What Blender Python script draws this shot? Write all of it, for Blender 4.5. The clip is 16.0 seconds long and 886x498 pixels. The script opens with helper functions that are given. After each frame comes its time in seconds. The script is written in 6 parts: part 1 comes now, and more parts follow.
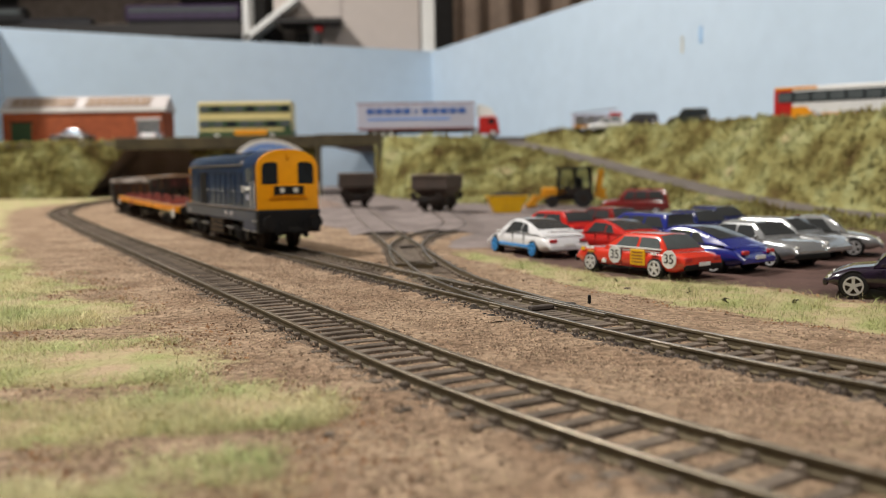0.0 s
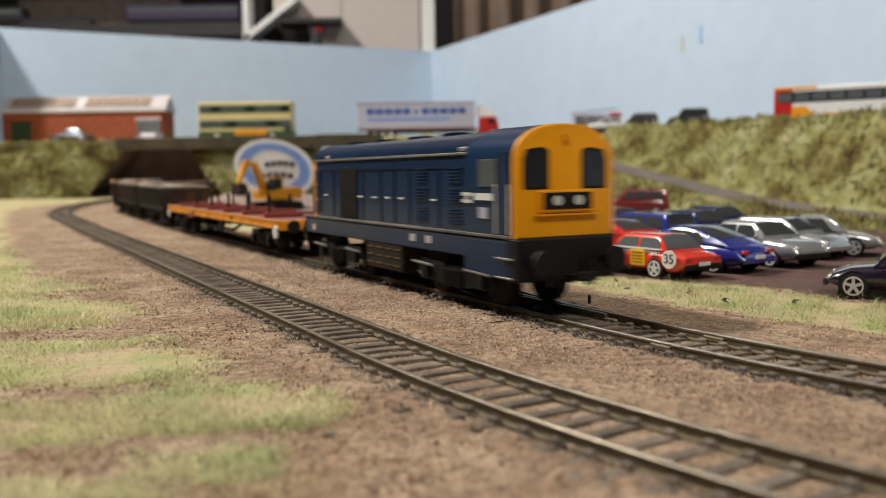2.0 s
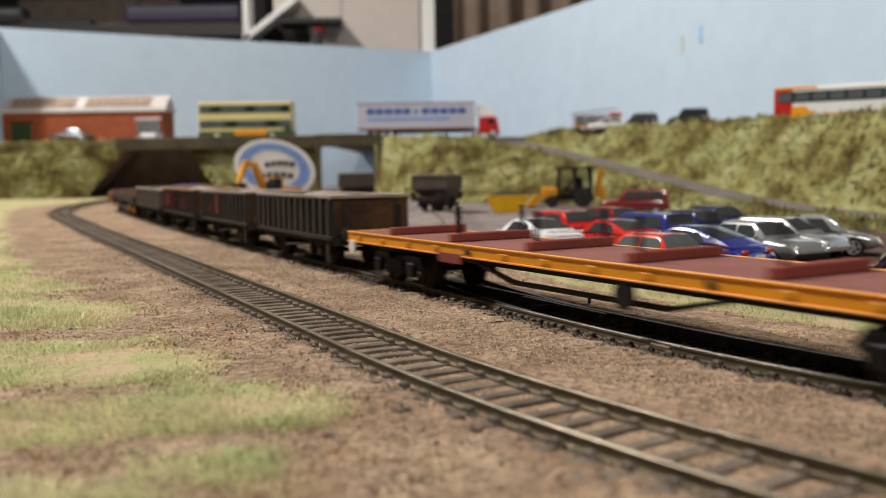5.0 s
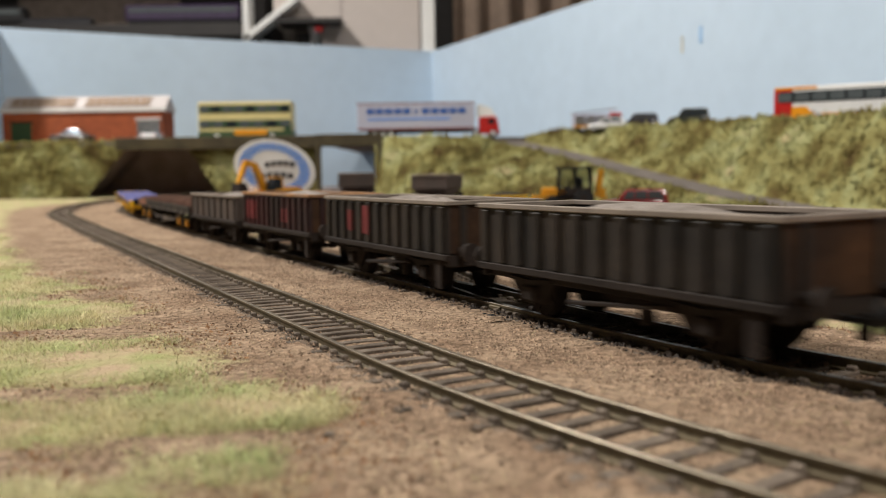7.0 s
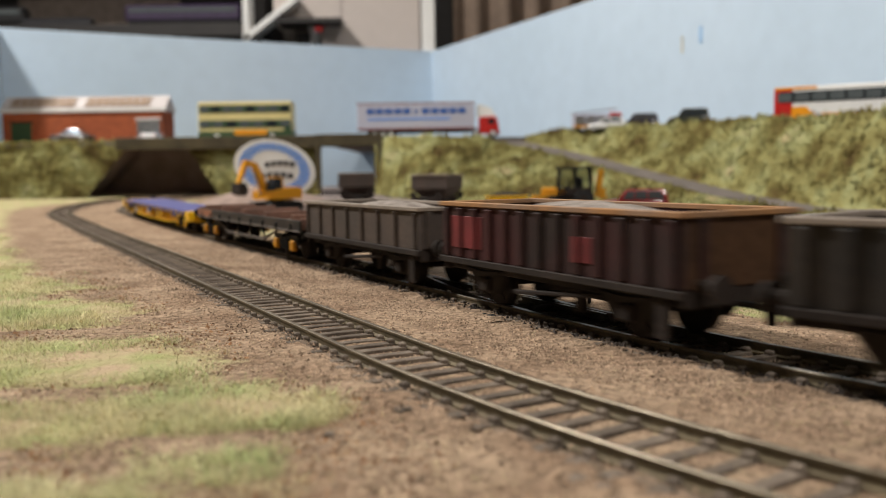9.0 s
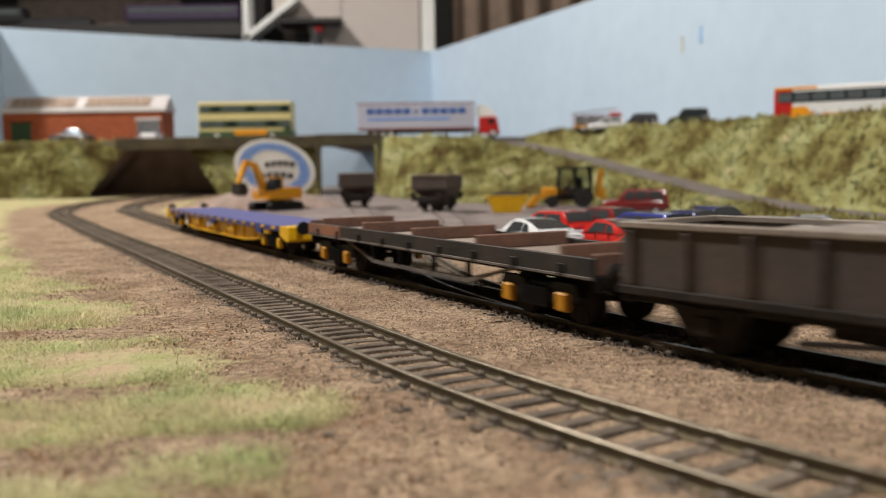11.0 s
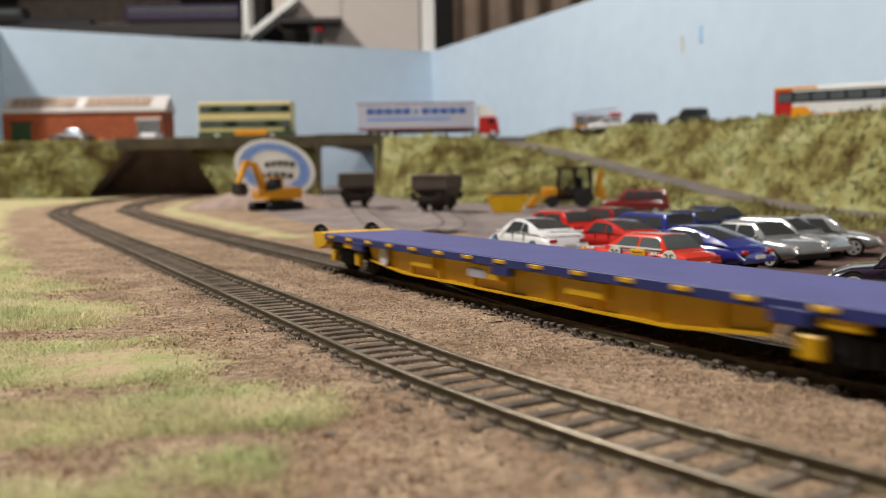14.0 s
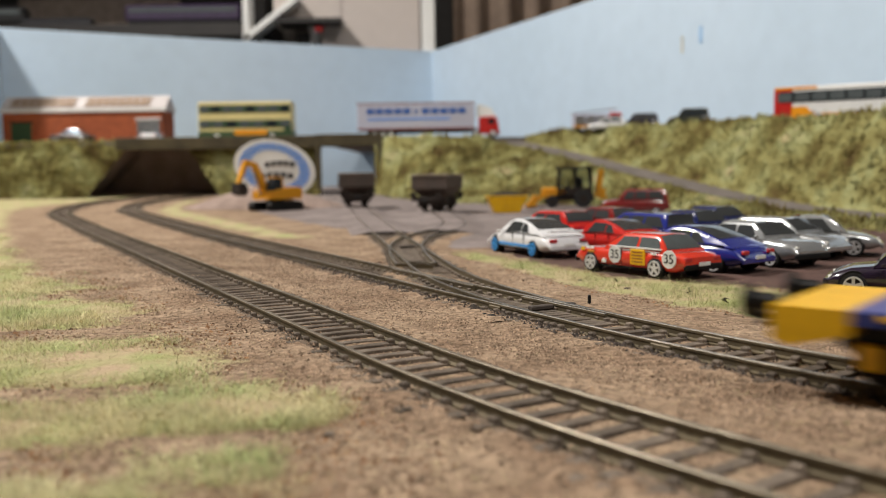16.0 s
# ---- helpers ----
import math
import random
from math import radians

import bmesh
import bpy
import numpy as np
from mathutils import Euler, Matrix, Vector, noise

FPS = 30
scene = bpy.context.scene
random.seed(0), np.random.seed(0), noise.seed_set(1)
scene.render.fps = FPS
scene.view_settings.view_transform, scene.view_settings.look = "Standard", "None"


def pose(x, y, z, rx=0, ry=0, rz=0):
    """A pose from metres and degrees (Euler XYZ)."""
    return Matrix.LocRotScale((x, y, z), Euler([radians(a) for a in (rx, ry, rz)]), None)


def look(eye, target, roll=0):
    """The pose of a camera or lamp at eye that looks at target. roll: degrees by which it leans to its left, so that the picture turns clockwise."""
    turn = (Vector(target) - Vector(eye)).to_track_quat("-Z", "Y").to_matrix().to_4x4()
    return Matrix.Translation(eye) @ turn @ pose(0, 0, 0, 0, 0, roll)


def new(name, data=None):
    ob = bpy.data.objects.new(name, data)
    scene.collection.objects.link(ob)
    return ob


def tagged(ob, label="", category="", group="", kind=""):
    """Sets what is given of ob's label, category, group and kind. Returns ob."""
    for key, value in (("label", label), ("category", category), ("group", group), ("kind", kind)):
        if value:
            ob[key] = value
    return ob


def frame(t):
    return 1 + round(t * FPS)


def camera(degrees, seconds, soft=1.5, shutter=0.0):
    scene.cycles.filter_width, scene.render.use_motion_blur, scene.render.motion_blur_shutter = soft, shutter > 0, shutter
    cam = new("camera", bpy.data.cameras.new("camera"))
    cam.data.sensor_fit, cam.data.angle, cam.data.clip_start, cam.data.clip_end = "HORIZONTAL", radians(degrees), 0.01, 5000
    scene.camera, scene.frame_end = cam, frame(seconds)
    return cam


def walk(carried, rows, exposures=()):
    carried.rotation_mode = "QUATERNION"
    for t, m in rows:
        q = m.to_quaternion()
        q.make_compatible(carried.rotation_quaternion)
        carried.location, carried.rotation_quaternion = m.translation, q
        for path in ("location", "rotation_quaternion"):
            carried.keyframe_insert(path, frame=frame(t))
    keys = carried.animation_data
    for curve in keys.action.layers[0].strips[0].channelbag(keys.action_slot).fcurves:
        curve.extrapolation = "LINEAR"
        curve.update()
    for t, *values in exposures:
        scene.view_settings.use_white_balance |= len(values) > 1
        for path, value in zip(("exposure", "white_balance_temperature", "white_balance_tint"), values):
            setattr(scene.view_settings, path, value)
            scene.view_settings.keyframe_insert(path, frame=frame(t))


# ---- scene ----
MM = 0.001
rnd = random.Random(7)

# ---- camera: stands still on a low support beside the outer track ----
cam = camera(52.6, 16.0, soft=0.85, shutter=1.0)
cam.data.dof.use_dof = True
cam.data.dof.focus_distance = 0.24
cam.data.dof.aperture_fstop = 18.5
EYE = pose(0, 0, 0.0374, 90 - 4.9, 0, 0) @ pose(0, 0, 0, 0, 0, -0.78)
walk(cam, [(0.0, EYE), (16.0, EYE)], exposures=[(0.0, 0.0), (16.0, 0.0)])

# ---- light: two ceiling lamps in a closed room ----
world = bpy.data.worlds.new("room_air")
world.use_nodes = True
world.node_tree.nodes["Background"].inputs[0].default_value = (0.9, 0.95, 1.0, 1)
world.node_tree.nodes["Background"].inputs[1].default_value = 0.05
scene.world = world


def area_lamp(name, x, y, z, tx, ty, tz, size, watts, colour):
    data = bpy.data.lights.new(name, "AREA")
    data.energy, data.size, data.color = watts, size, colour
    ob = new(name, data)
    ob.matrix_world = look((x, y, z), (tx, ty, tz))
    return ob


area_lamp("ceiling_lamp_left", -1.12, 0.85, 1.50, -0.1, 0.6, 0, 0.16, 44, (1.0, 0.95, 0.88))
area_lamp("ceiling_lamp_front", 0.40, -0.50, 1.50, 0.0, 0.6, 0, 0.35, 16, (1.0, 0.95, 0.88))


# ---- materials ----
def material(name, colour, rough=0.6, metal=0.0, var=0.25, scale=60.0, colour2=None, bump=0.15, bscale=None,
             coat=0.0, spots=None, random_amount=0.0, spec=0.5):
    """A surface with colour variation at two scales, and fine relief. scale: cells per metre."""
    m = bpy.data.materials.new(name)
    m.use_nodes = True
    nt = m.node_tree
    n, l = nt.nodes, nt.links
    b = n["Principled BSDF"]
    b.inputs["Roughness"].default_value = rough
    b.inputs["Metallic"].default_value = metal
    b.inputs["Coat Weight"].default_value = coat
    b.inputs["Specular IOR Level"].default_value = spec
    tc = n.new("ShaderNodeTexCoord")
    c2 = colour2 or tuple(c * (1 - var) for c in colour)
    big = n.new("ShaderNodeTexNoise")
    big.inputs["Scale"].default_value, big.inputs["Detail"].default_value = scale, 4
    fine = n.new("ShaderNodeTexNoise")
    fine.inputs["Scale"].default_value, fine.inputs["Detail"].default_value = scale * 11, 3
    for t in (big, fine):
        l.new(tc.outputs["Object"], t.inputs["Vector"])
    ramp = n.new("ShaderNodeValToRGB")
    ramp.color_ramp.elements[0].position, ramp.color_ramp.elements[1].position = 0.36, 0.64
    l.new(big.outputs["Fac"], ramp.inputs["Fac"])
    mix = n.new("ShaderNodeMix")
    mix.data_type = "RGBA"
    mix.inputs["A"].default_value, mix.inputs["B"].default_value = (*colour, 1), (*c2, 1)
    l.new(ramp.outputs["Color"], mix.inputs["Factor"])
    out = mix.outputs["Result"]
    grain = n.new("ShaderNodeMapRange")
    grain.inputs["From Min"].default_value, grain.inputs["From Max"].default_value = 0.3, 0.7
    grain.inputs["To Min"].default_value, grain.inputs["To Max"].default_value = 1 - var * 0.5, 1 + var * 0.5
    l.new(fine.outputs["Fac"], grain.inputs["Value"])
    mul = n.new("ShaderNodeMix")
    mul.data_type, mul.blend_type = "RGBA", "MULTIPLY"
    mul.inputs["Factor"].default_value = 1.0
    l.new(out, mul.inputs["A"])
    l.new(grain.outputs["Result"], mul.inputs["B"])
    out = mul.outputs["Result"]
    if random_amount:
        info = n.new("ShaderNodeNewGeometry") if random_amount < 0 else n.new("ShaderNodeObjectInfo")
        amount = abs(random_amount)
        mr = n.new("ShaderNodeMapRange")
        mr.inputs["To Min"].default_value, mr.inputs["To Max"].default_value = 1 - amount, 1 + amount
        l.new(info.outputs["Random Per Island" if random_amount < 0 else "Random"], mr.inputs["Value"])
        mul2 = n.new("ShaderNodeMix")
        mul2.data_type, mul2.blend_type = "RGBA", "MULTIPLY"
        mul2.inputs["Factor"].default_value = 1.0
        l.new(out, mul2.inputs["A"])
        l.new(mr.outputs["Result"], mul2.inputs["B"])
        out = mul2.outputs["Result"]
    l.new(out, b.inputs["Base Color"])
    if bump:
        bn = n.new("ShaderNodeBump")
        bn.inputs["Strength"].default_value = bump
        bn.inputs["Distance"].default_value = 0.0006
        l.new(fine.outputs["Fac"], bn.inputs["Height"])
        l.new(bn.outputs["Normal"], b.inputs["Normal"])
    return m


def mixed_ground(name, attribute, first, second, scale):
    """Two surfaces, mixed by how much of the second grows at each place."""
    m = material(name, first[0], 0.95, 0, 0.6, scale, first[1], 0.9, spec=0.15)
    m.node_tree.nodes["Bump"].inputs["Distance"].default_value = 0.002
    m.node_tree.nodes["Map Range"].inputs["To Min"].default_value = 0.55
    m.node_tree.nodes["Map Range"].inputs["To Max"].default_value = 1.35
    nt = m.node_tree
    n, l = nt.nodes, nt.links
    b = n["Principled BSDF"]
    old = b.inputs["Base Color"].links[0].from_socket
    tc = n.new("ShaderNodeTexCoord")
    noi = n.new("ShaderNodeTexNoise")
    noi.inputs["Scale"].default_value, noi.inputs["Detail"].default_value = scale * 1.6, 8
    l.new(tc.outputs["Object"], noi.inputs["Vector"])
    g = n.new("ShaderNodeMix")
    g.data_type = "RGBA"
    g.inputs["A"].default_value, g.inputs["B"].default_value = (*second[0], 1), (*second[1], 1)
    r2 = n.new("ShaderNodeMapRange")
    r2.inputs["From Min"].default_value, r2.inputs["From Max"].default_value = 0.35, 0.65
    l.new(noi.outputs["Fac"], r2.inputs["Value"])
    l.new(r2.outputs["Result"], g.inputs["Factor"])
    at = n.new("ShaderNodeAttribute")
    at.attribute_name = attribute
    add = n.new("ShaderNodeMath")
    l.new(at.outputs["Fac"], add.inputs[0])
    fine = n.new("ShaderNodeTexNoise")
    fine.inputs["Scale"].default_value, fine.inputs["Detail"].default_value = scale * 6, 6
    l.new(tc.outputs["Object"], fine.inputs["Vector"])
    sub = n.new("ShaderNodeMath")
    sub.operation = "SUBTRACT"
    l.new(fine.outputs["Fac"], sub.inputs[0])
    sub.inputs[1].default_value = 0.5
    l.new(sub.outputs["Value"], add.inputs[1])
    st = n.new("ShaderNodeMapRange")
    st.inputs["From Min"].default_value, st.inputs["From Max"].default_value = 0.35, 0.65
    l.new(add.outputs["Value"], st.inputs["Value"])
    mix = n.new("ShaderNodeMix")
    mix.data_type = "RGBA"
    l.new(st.outputs["Result"], mix.inputs["Factor"])
    l.new(old, mix.inputs["A"])
    l.new(g.outputs["Result"], mix.inputs["B"])
    l.new(mix.outputs["Result"], b.inputs["Base Color"])
    return m


def glass_dark(name, colour=(0.02, 0.025, 0.03), rough=0.06):
    return material(name, colour, rough, 0, 0.1, 40, bump=0.0, spec=0.6)


def clear_pane(name):
    """A thin clear pane."""
    m = bpy.data.materials.new(name)
    m.use_nodes = True
    n, l = m.node_tree.nodes, m.node_tree.links
    mix, see = n.new("ShaderNodeMixShader"), n.new("ShaderNodeBsdfTransparent")
    see.inputs["Color"].default_value = (0.9, 0.91, 0.91, 1)
    gloss = n["Principled BSDF"]
    gloss.inputs["Base Color"].default_value = (0.05, 0.05, 0.05, 1)
    gloss.inputs["Roughness"].default_value = 0.08
    mix.inputs[0].default_value = 0.08
    l.new(see.outputs["BSDF"], mix.inputs[1])
    l.new(gloss.outputs["BSDF"], mix.inputs[2])
    l.new(mix.outputs["Shader"], n["Material Output"].inputs["Surface"])
    return m


CLEAR = clear_pane("clear_plastic_pane")
EARTH = mixed_ground("earth_and_grass", "grass", ((0.375, 0.272, 0.187), (0.245, 0.165, 0.11)), ((0.36, 0.38, 0.165), (0.48, 0.365, 0.24)), 46)
YARD = material("yard_grey", (0.255, 0.215, 0.205), 0.95, 0, 0.35, 24, (0.165, 0.135, 0.128), 0.5, spec=0.2)
PARK = material("car_park_brown", (0.115, 0.068, 0.058), 0.9, 0, 0.3, 60, bump=0.3, spec=0.2)
GRIT = material("ballast_grit", (0.43, 0.315, 0.225), 0.9, 0, 0.3, 60, (0.24, 0.165, 0.115), 0.0, random_amount=-0.6, spec=0.2)
LITTER = material("leaf_litter", (0.21, 0.115, 0.07), 0.9, 0, 0.4, 90, (0.36, 0.20, 0.10), 0.0, random_amount=-0.5, spec=0.2)
GRITD = material("dark_grit", (0.08, 0.062, 0.052), 0.85, 0, 0.3, 300, bump=0.2, random_amount=-0.4)
BLADE = material("grass_blades", (0.37, 0.46, 0.19), 0.7, 0, 0.35, 26, (0.62, 0.54, 0.32), 0.0, random_amount=-0.5, spec=0.2)


def foliage(name, bump, amount):
    """Flock in four shades, from brown roots to pale tips, in patches of a few centimetres."""
    m = material(name, (0.3, 0.3, 0.1), 0.95, 0, 0.4, 60, (0.42, 0.42, 0.2), bump, random_amount=amount, spec=0.1)
    n, l = m.node_tree.nodes, m.node_tree.links
    tc = n.new("ShaderNodeTexCoord")
    big = n.new("ShaderNodeTexNoise")
    big.inputs["Scale"].default_value, big.inputs["Detail"].default_value, big.inputs["Roughness"].default_value = 23, 5, 0.62
    l.new(tc.outputs["Object"], big.inputs["Vector"])
    ramp = n.new("ShaderNodeValToRGB")
    stops = [(0.33, (0.085, 0.056, 0.022)), (0.43, (0.155, 0.13, 0.045)), (0.53, (0.265, 0.245, 0.098)), (0.62, (0.31, 0.315, 0.15)), (0.70, (0.42, 0.345, 0.195))]
    e = ramp.color_ramp.elements
    e[0].position, e[0].color = stops[0][0], (*stops[0][1], 1)
    e[1].position, e[1].color = stops[-1][0], (*stops[-1][1], 1)
    for p, c in stops[1:-1]:
        k = e.new(p)
        k.color = (*c, 1)
    l.new(big.outputs["Fac"], ramp.inputs["Fac"])
    for link_ in [k for k in l if k.to_node.bl_idname == "ShaderNodeMix" and k.to_socket.identifier == "A_Color" and k.from_node.bl_idname == "ShaderNodeMix" and k.from_node.blend_type == "MIX"]:
        to = link_.to_socket
        l.new(ramp.outputs["Color"], to)
    return m


BANK = foliage("bank_turf", 0.6, 0)
FOAM = foliage("bank_foam", 0.0, -0.45)
RAMP = material("ramp_tarmac", (0.19, 0.165, 0.15), 0.9, 0, 0.25, 40, bump=0.3, spec=0.2)
SKY = material("painted_sky_board", (0.55, 0.675, 0.815), 0.55, 0, 0.06, 3, (0.515, 0.64, 0.775), 0.03)
RAIL = material("rail_side", (0.17, 0.135, 0.082), 0.6, 0.3, 0.3, 80, bump=0.2)
RAILTOP = material("rail_head", (0.36, 0.32, 0.27), 0.34, 1.0, 0.35, 60, bump=0.05)
RAILDULL = material("dull_rail_head", (0.27, 0.23, 0.175), 0.42, 0.8, 0.4, 60, bump=0.1)
SLEEPER = material("sleeper_brown", (0.185, 0.15, 0.12), 0.9, 0, 0.5, 200, (0.115, 0.092, 0.074), 0.25, random_amount=0.25, spec=0.2)
BLUE = material("rail_blue", (0.008, 0.028, 0.078), 0.28, 0, 0.15, 20, bump=0.02, spec=0.28)
BLUEROOF = material("roof_blue", (0.009, 0.025, 0.062), 0.25, 0, 0.2, 30, bump=0.02, spec=0.28)
YELLOW = material("warning_yellow", (0.88, 0.36, 0.004), 0.42, 0, 0.08, 20, bump=0.03, spec=0.3)
BRIGHT = material("bright_yellow", (0.83, 0.47, 0.006), 0.4, 0, 0.12, 30, bump=0.03)
BLACK = material("frame_black", (0.009, 0.009, 0.010), 0.55, 0, 0.3, 80, bump=0.1, spec=0.25)
WEATHER = material("weathered_grey", (0.16, 0.13, 0.11), 0.8, 0, 0.4, 60, (0.07, 0.06, 0.055), 0.2)
GRILLE = material("grille_dark", (0.010, 0.009, 0.008), 0.8, 0, 0.2, 300, bump=0.4, spec=0.15)
WHITE = material("white_paint", (0.78, 0.78, 0.77), 0.45, 0, 0.06, 30, bump=0.02)
CREAM = material("cream_paint", (0.66, 0.57, 0.27), 0.45, 0, 0.08, 30, bump=0.02)
STEEL = material("bright_steel", (0.55, 0.55, 0.55), 0.3, 1.0, 0.1, 60, bump=0.02)
ORANGE = material("orange_solebar", (0.83, 0.33, 0.012), 0.4, 0, 0.1, 30, bump=0.03)
DECKRED = material("deck_maroon", (0.235, 0.085, 0.07), 0.75, 0, 0.2, 60, bump=0.1)
BOLSTER = material("bolster_red", (0.24, 0.045, 0.03), 0.65, 0, 0.2, 60, bump=0.1)
BOXBLACK = material("wagon_black", (0.020, 0.018, 0.018), 0.6, 0, 0.35, 45, (0.046, 0.036, 0.030), 0.15, spec=0.3)
BOXMAROON = material("wagon_maroon", (0.055, 0.014, 0.015), 0.7, 0, 0.4, 45, (0.026, 0.016, 0.015), 0.15, spec=0.3)
BOXBROWN = material("wagon_grey_brown", (0.088, 0.062, 0.050), 0.75, 0, 0.35, 50, (0.065, 0.05, 0.043), 0.15)
# Rust-brown of the wagon ends, darkened in colour for the shade on them.
BOXEND = material("wagon_rust_brown_shaded", (0.085, 0.043, 0.022), 0.85, 0, 0.4, 40, (0.03, 0.02, 0.016), 0.2, spec=0.2)
RUST = material("rusted_rim", (0.36, 0.18, 0.07), 0.8, 0, 0.4, 60, (0.27, 0.17, 0.11), 0.2)
RIMGREY = material("rim_grey", (0.30, 0.25, 0.21), 0.8, 0, 0.3, 60, bump=0.2)
PATCHRED = material("faded_red_patch", (0.20, 0.022, 0.026), 0.65, 0, 0.35, 120, bump=0.1)
STONE = material("stone_load", (0.34, 0.30, 0.27), 0.9, 0, 0.4, 200, (0.2, 0.17, 0.15), 0.8, spec=0.2)
UNDER = material("underframe_brown", (0.034, 0.025, 0.021), 0.8, 0, 0.4, 60, bump=0.2, spec=0.25)
PANELRUST = material("rust_orange_panel", (0.30, 0.115, 0.055), 0.75, 0, 0.3, 60, (0.20, 0.085, 0.05), 0.15)
WOOD = material("plank_brown", (0.20, 0.10, 0.07), 0.8, 0, 0.3, 60, (0.14, 0.075, 0.055), 0.2)
FLOORW = material("wagon_floor", (0.30, 0.24, 0.205), 0.85, 0, 0.25, 50, bump=0.2)
DECKBLUE = material("deck_violet_blue", (0.095, 0.10, 0.27), 0.6, 0, 0.12, 60, bump=0.08)
EDGEBLUE = material("edge_blue", (0.022, 0.035, 0.19), 0.45, 0, 0.1, 30, bump=0.03)
GLASS = glass_dark("dark_window")
WINDOW = glass_dark("car_window", (0.045, 0.048, 0.05), 0.09)
GLASSG = glass_dark("grey_window", (0.10, 0.115, 0.12), 0.12)
LAMPLENS = material("lamp_lens", (0.7, 0.7, 0.66), 0.15, 0, 0.05, 30, bump=0)
TYRE = material("tyre_rubber", (0.014, 0.014, 0.015), 0.75, 0, 0.2, 80, bump=0.1)
SILVERRIM = material("silver_wheel", (0.74, 0.74, 0.75), 0.35, 0.25, 0.1, 60, bump=0)
BRICKM = material("red_brick", (0.36, 0.085, 0.028), 0.85, 0, 0.25, 120, bump=0.3)
ROOFW = material("roof_white", (0.56, 0.52, 0.52), 0.7, 0, 0.15, 40, bump=0.1)
ROOFTAN = material("roof_light_tan", (0.30, 0.21, 0.15), 0.75, 0, 0.2, 60, bump=0.1)
GREENP = material("dark_green_paint", (0.035, 0.075, 0.03), 0.5, 0, 0.15, 30, bump=0.02)
DARKWOOD = material("bridge_dark", (0.075, 0.058, 0.028), 0.85, 0, 0.4, 40, bump=0.3)
TUNNEL = material("tunnel_black", (0.34, 0.27, 0.25), 0.95, 0, 0.3, 30, bump=0.2, spec=0.1)
SANDM = material("sand_heap", (0.33, 0.25, 0.215), 0.95, 0, 0.25, 80, bump=0.5, spec=0.1)
DIGGER = material("digger_yellow", (0.66, 0.29, 0.010), 0.45, 0, 0.12, 40, bump=0.03)
PLATE = material("violet_grey_trailer", (0.46, 0.46, 0.56), 0.5, 0, 0.06, 20, bump=0.02)
BARBLUE = material("lettering_blue", (0.03, 0.10, 0.36), 0.5, 0, 0.08, 40, bump=0)
SIGNBLUE = material("sign_blue", (0.10, 0.27, 0.72), 0.4, 0, 0.05, 40, bump=0)
SIGNBLACK = material("sign_black", (0.03, 0.03, 0.035), 0.5, 0, 0.05, 40, bump=0)
RED = material("red_paint", (0.52, 0.02, 0.018), 0.3, 0, 0.08, 30, bump=0.01, coat=0.6)
BEIGE = material("beige_panel", (0.52, 0.46, 0.43), 0.6, 0, 0.05, 4, bump=0.03)
CURTAIN = material("brown_drape", (0.20, 0.145, 0.11), 0.85, 0, 0.25, 14, bump=0.2)
SHELF = material("dark_shelf", (0.030, 0.027, 0.027), 0.7, 0, 0.2, 14, bump=0.1)
PLASTER = material("room_plaster", (0.62, 0.60, 0.57), 0.9, 0, 0.05, 5, bump=0.05)
WALLPAINT = material("room_wall_paint", (0.22, 0.20, 0.185), 0.9, 0, 0.1, 5, bump=0.05)
CARPET = material("floor_carpet", (0.16, 0.15, 0.14), 0.95, 0, 0.2, 30, bump=0.3)


def paint(name, colour, metal=0.0):
    return material(name, colour, 0.22, metal, 0.06, 30, bump=0.0, coat=1.0)


# ---- mesh helpers, in millimetres ----
def link(name, bm, mats, parent=None, label="", smooth=False):
    bmesh.ops.recalc_face_normals(bm, faces=bm.faces)
    bmesh.ops.scale(bm, vec=(MM, MM, MM), verts=bm.verts)
    me = bpy.data.meshes.new(name)
    bm.to_mesh(me)
    bm.free()
    for m in (mats if isinstance(mats, (list, tuple)) else [mats]):
        me.materials.append(m)
    if smooth:
        me.polygons.foreach_set("use_smooth", [True] * len(me.polygons))
        me.set_sharp_from_angle(angle=radians(38))
    ob = new(name, me)
    if parent:
        ob.parent = parent
    return tagged(ob, label)


def part(name, bm, mat, parent, label="", smooth=False):
    return link(name, bm, mat, parent, label, smooth)


def thing(name, label, category, group="", x=0, y=0, z=0, rz=0):
    ob = new(name)
    ob.matrix_world = pose(x * MM, y * MM, z * MM, 0, 0, rz)
    return tagged(ob, label, category, group)


def box(c, size, bevel=0.0, rz=0.0, bm=None, rx=0.0, ry=0.0, index=0):
    """A box round c, with its edges rounded off."""
    bm = bm or bmesh.new()
    m = Matrix.Translation(c) @ Euler((radians(rx), radians(ry), radians(rz))).to_matrix().to_4x4() @ Matrix.Diagonal((*size, 1))
    g = bmesh.ops.create_cube(bm, size=1, matrix=m)
    faces = {f for v in g["verts"] for f in v.link_faces}
    for f in faces:
        f.material_index = index
    if bevel:
        edges = {e for v in g["verts"] for e in v.link_edges}
        bmesh.ops.bevel(bm, geom=list(edges), offset=bevel, segments=1, affect="EDGES", profile=0.5)
    return bm


def rod(a, b, r, seg=8, bm=None, r2=None):
    """A round bar from a to b."""
    bm = bm or bmesh.new()
    a, b = Vector(a), Vector(b)
    d = b - a
    m = Matrix.Translation((a + b) / 2) @ d.to_track_quat("Z", "Y").to_matrix().to_4x4()
    bmesh.ops.create_cone(bm, cap_ends=True, segments=seg, radius1=r, radius2=r if r2 is None else r2, depth=d.length, matrix=m)
    return bm


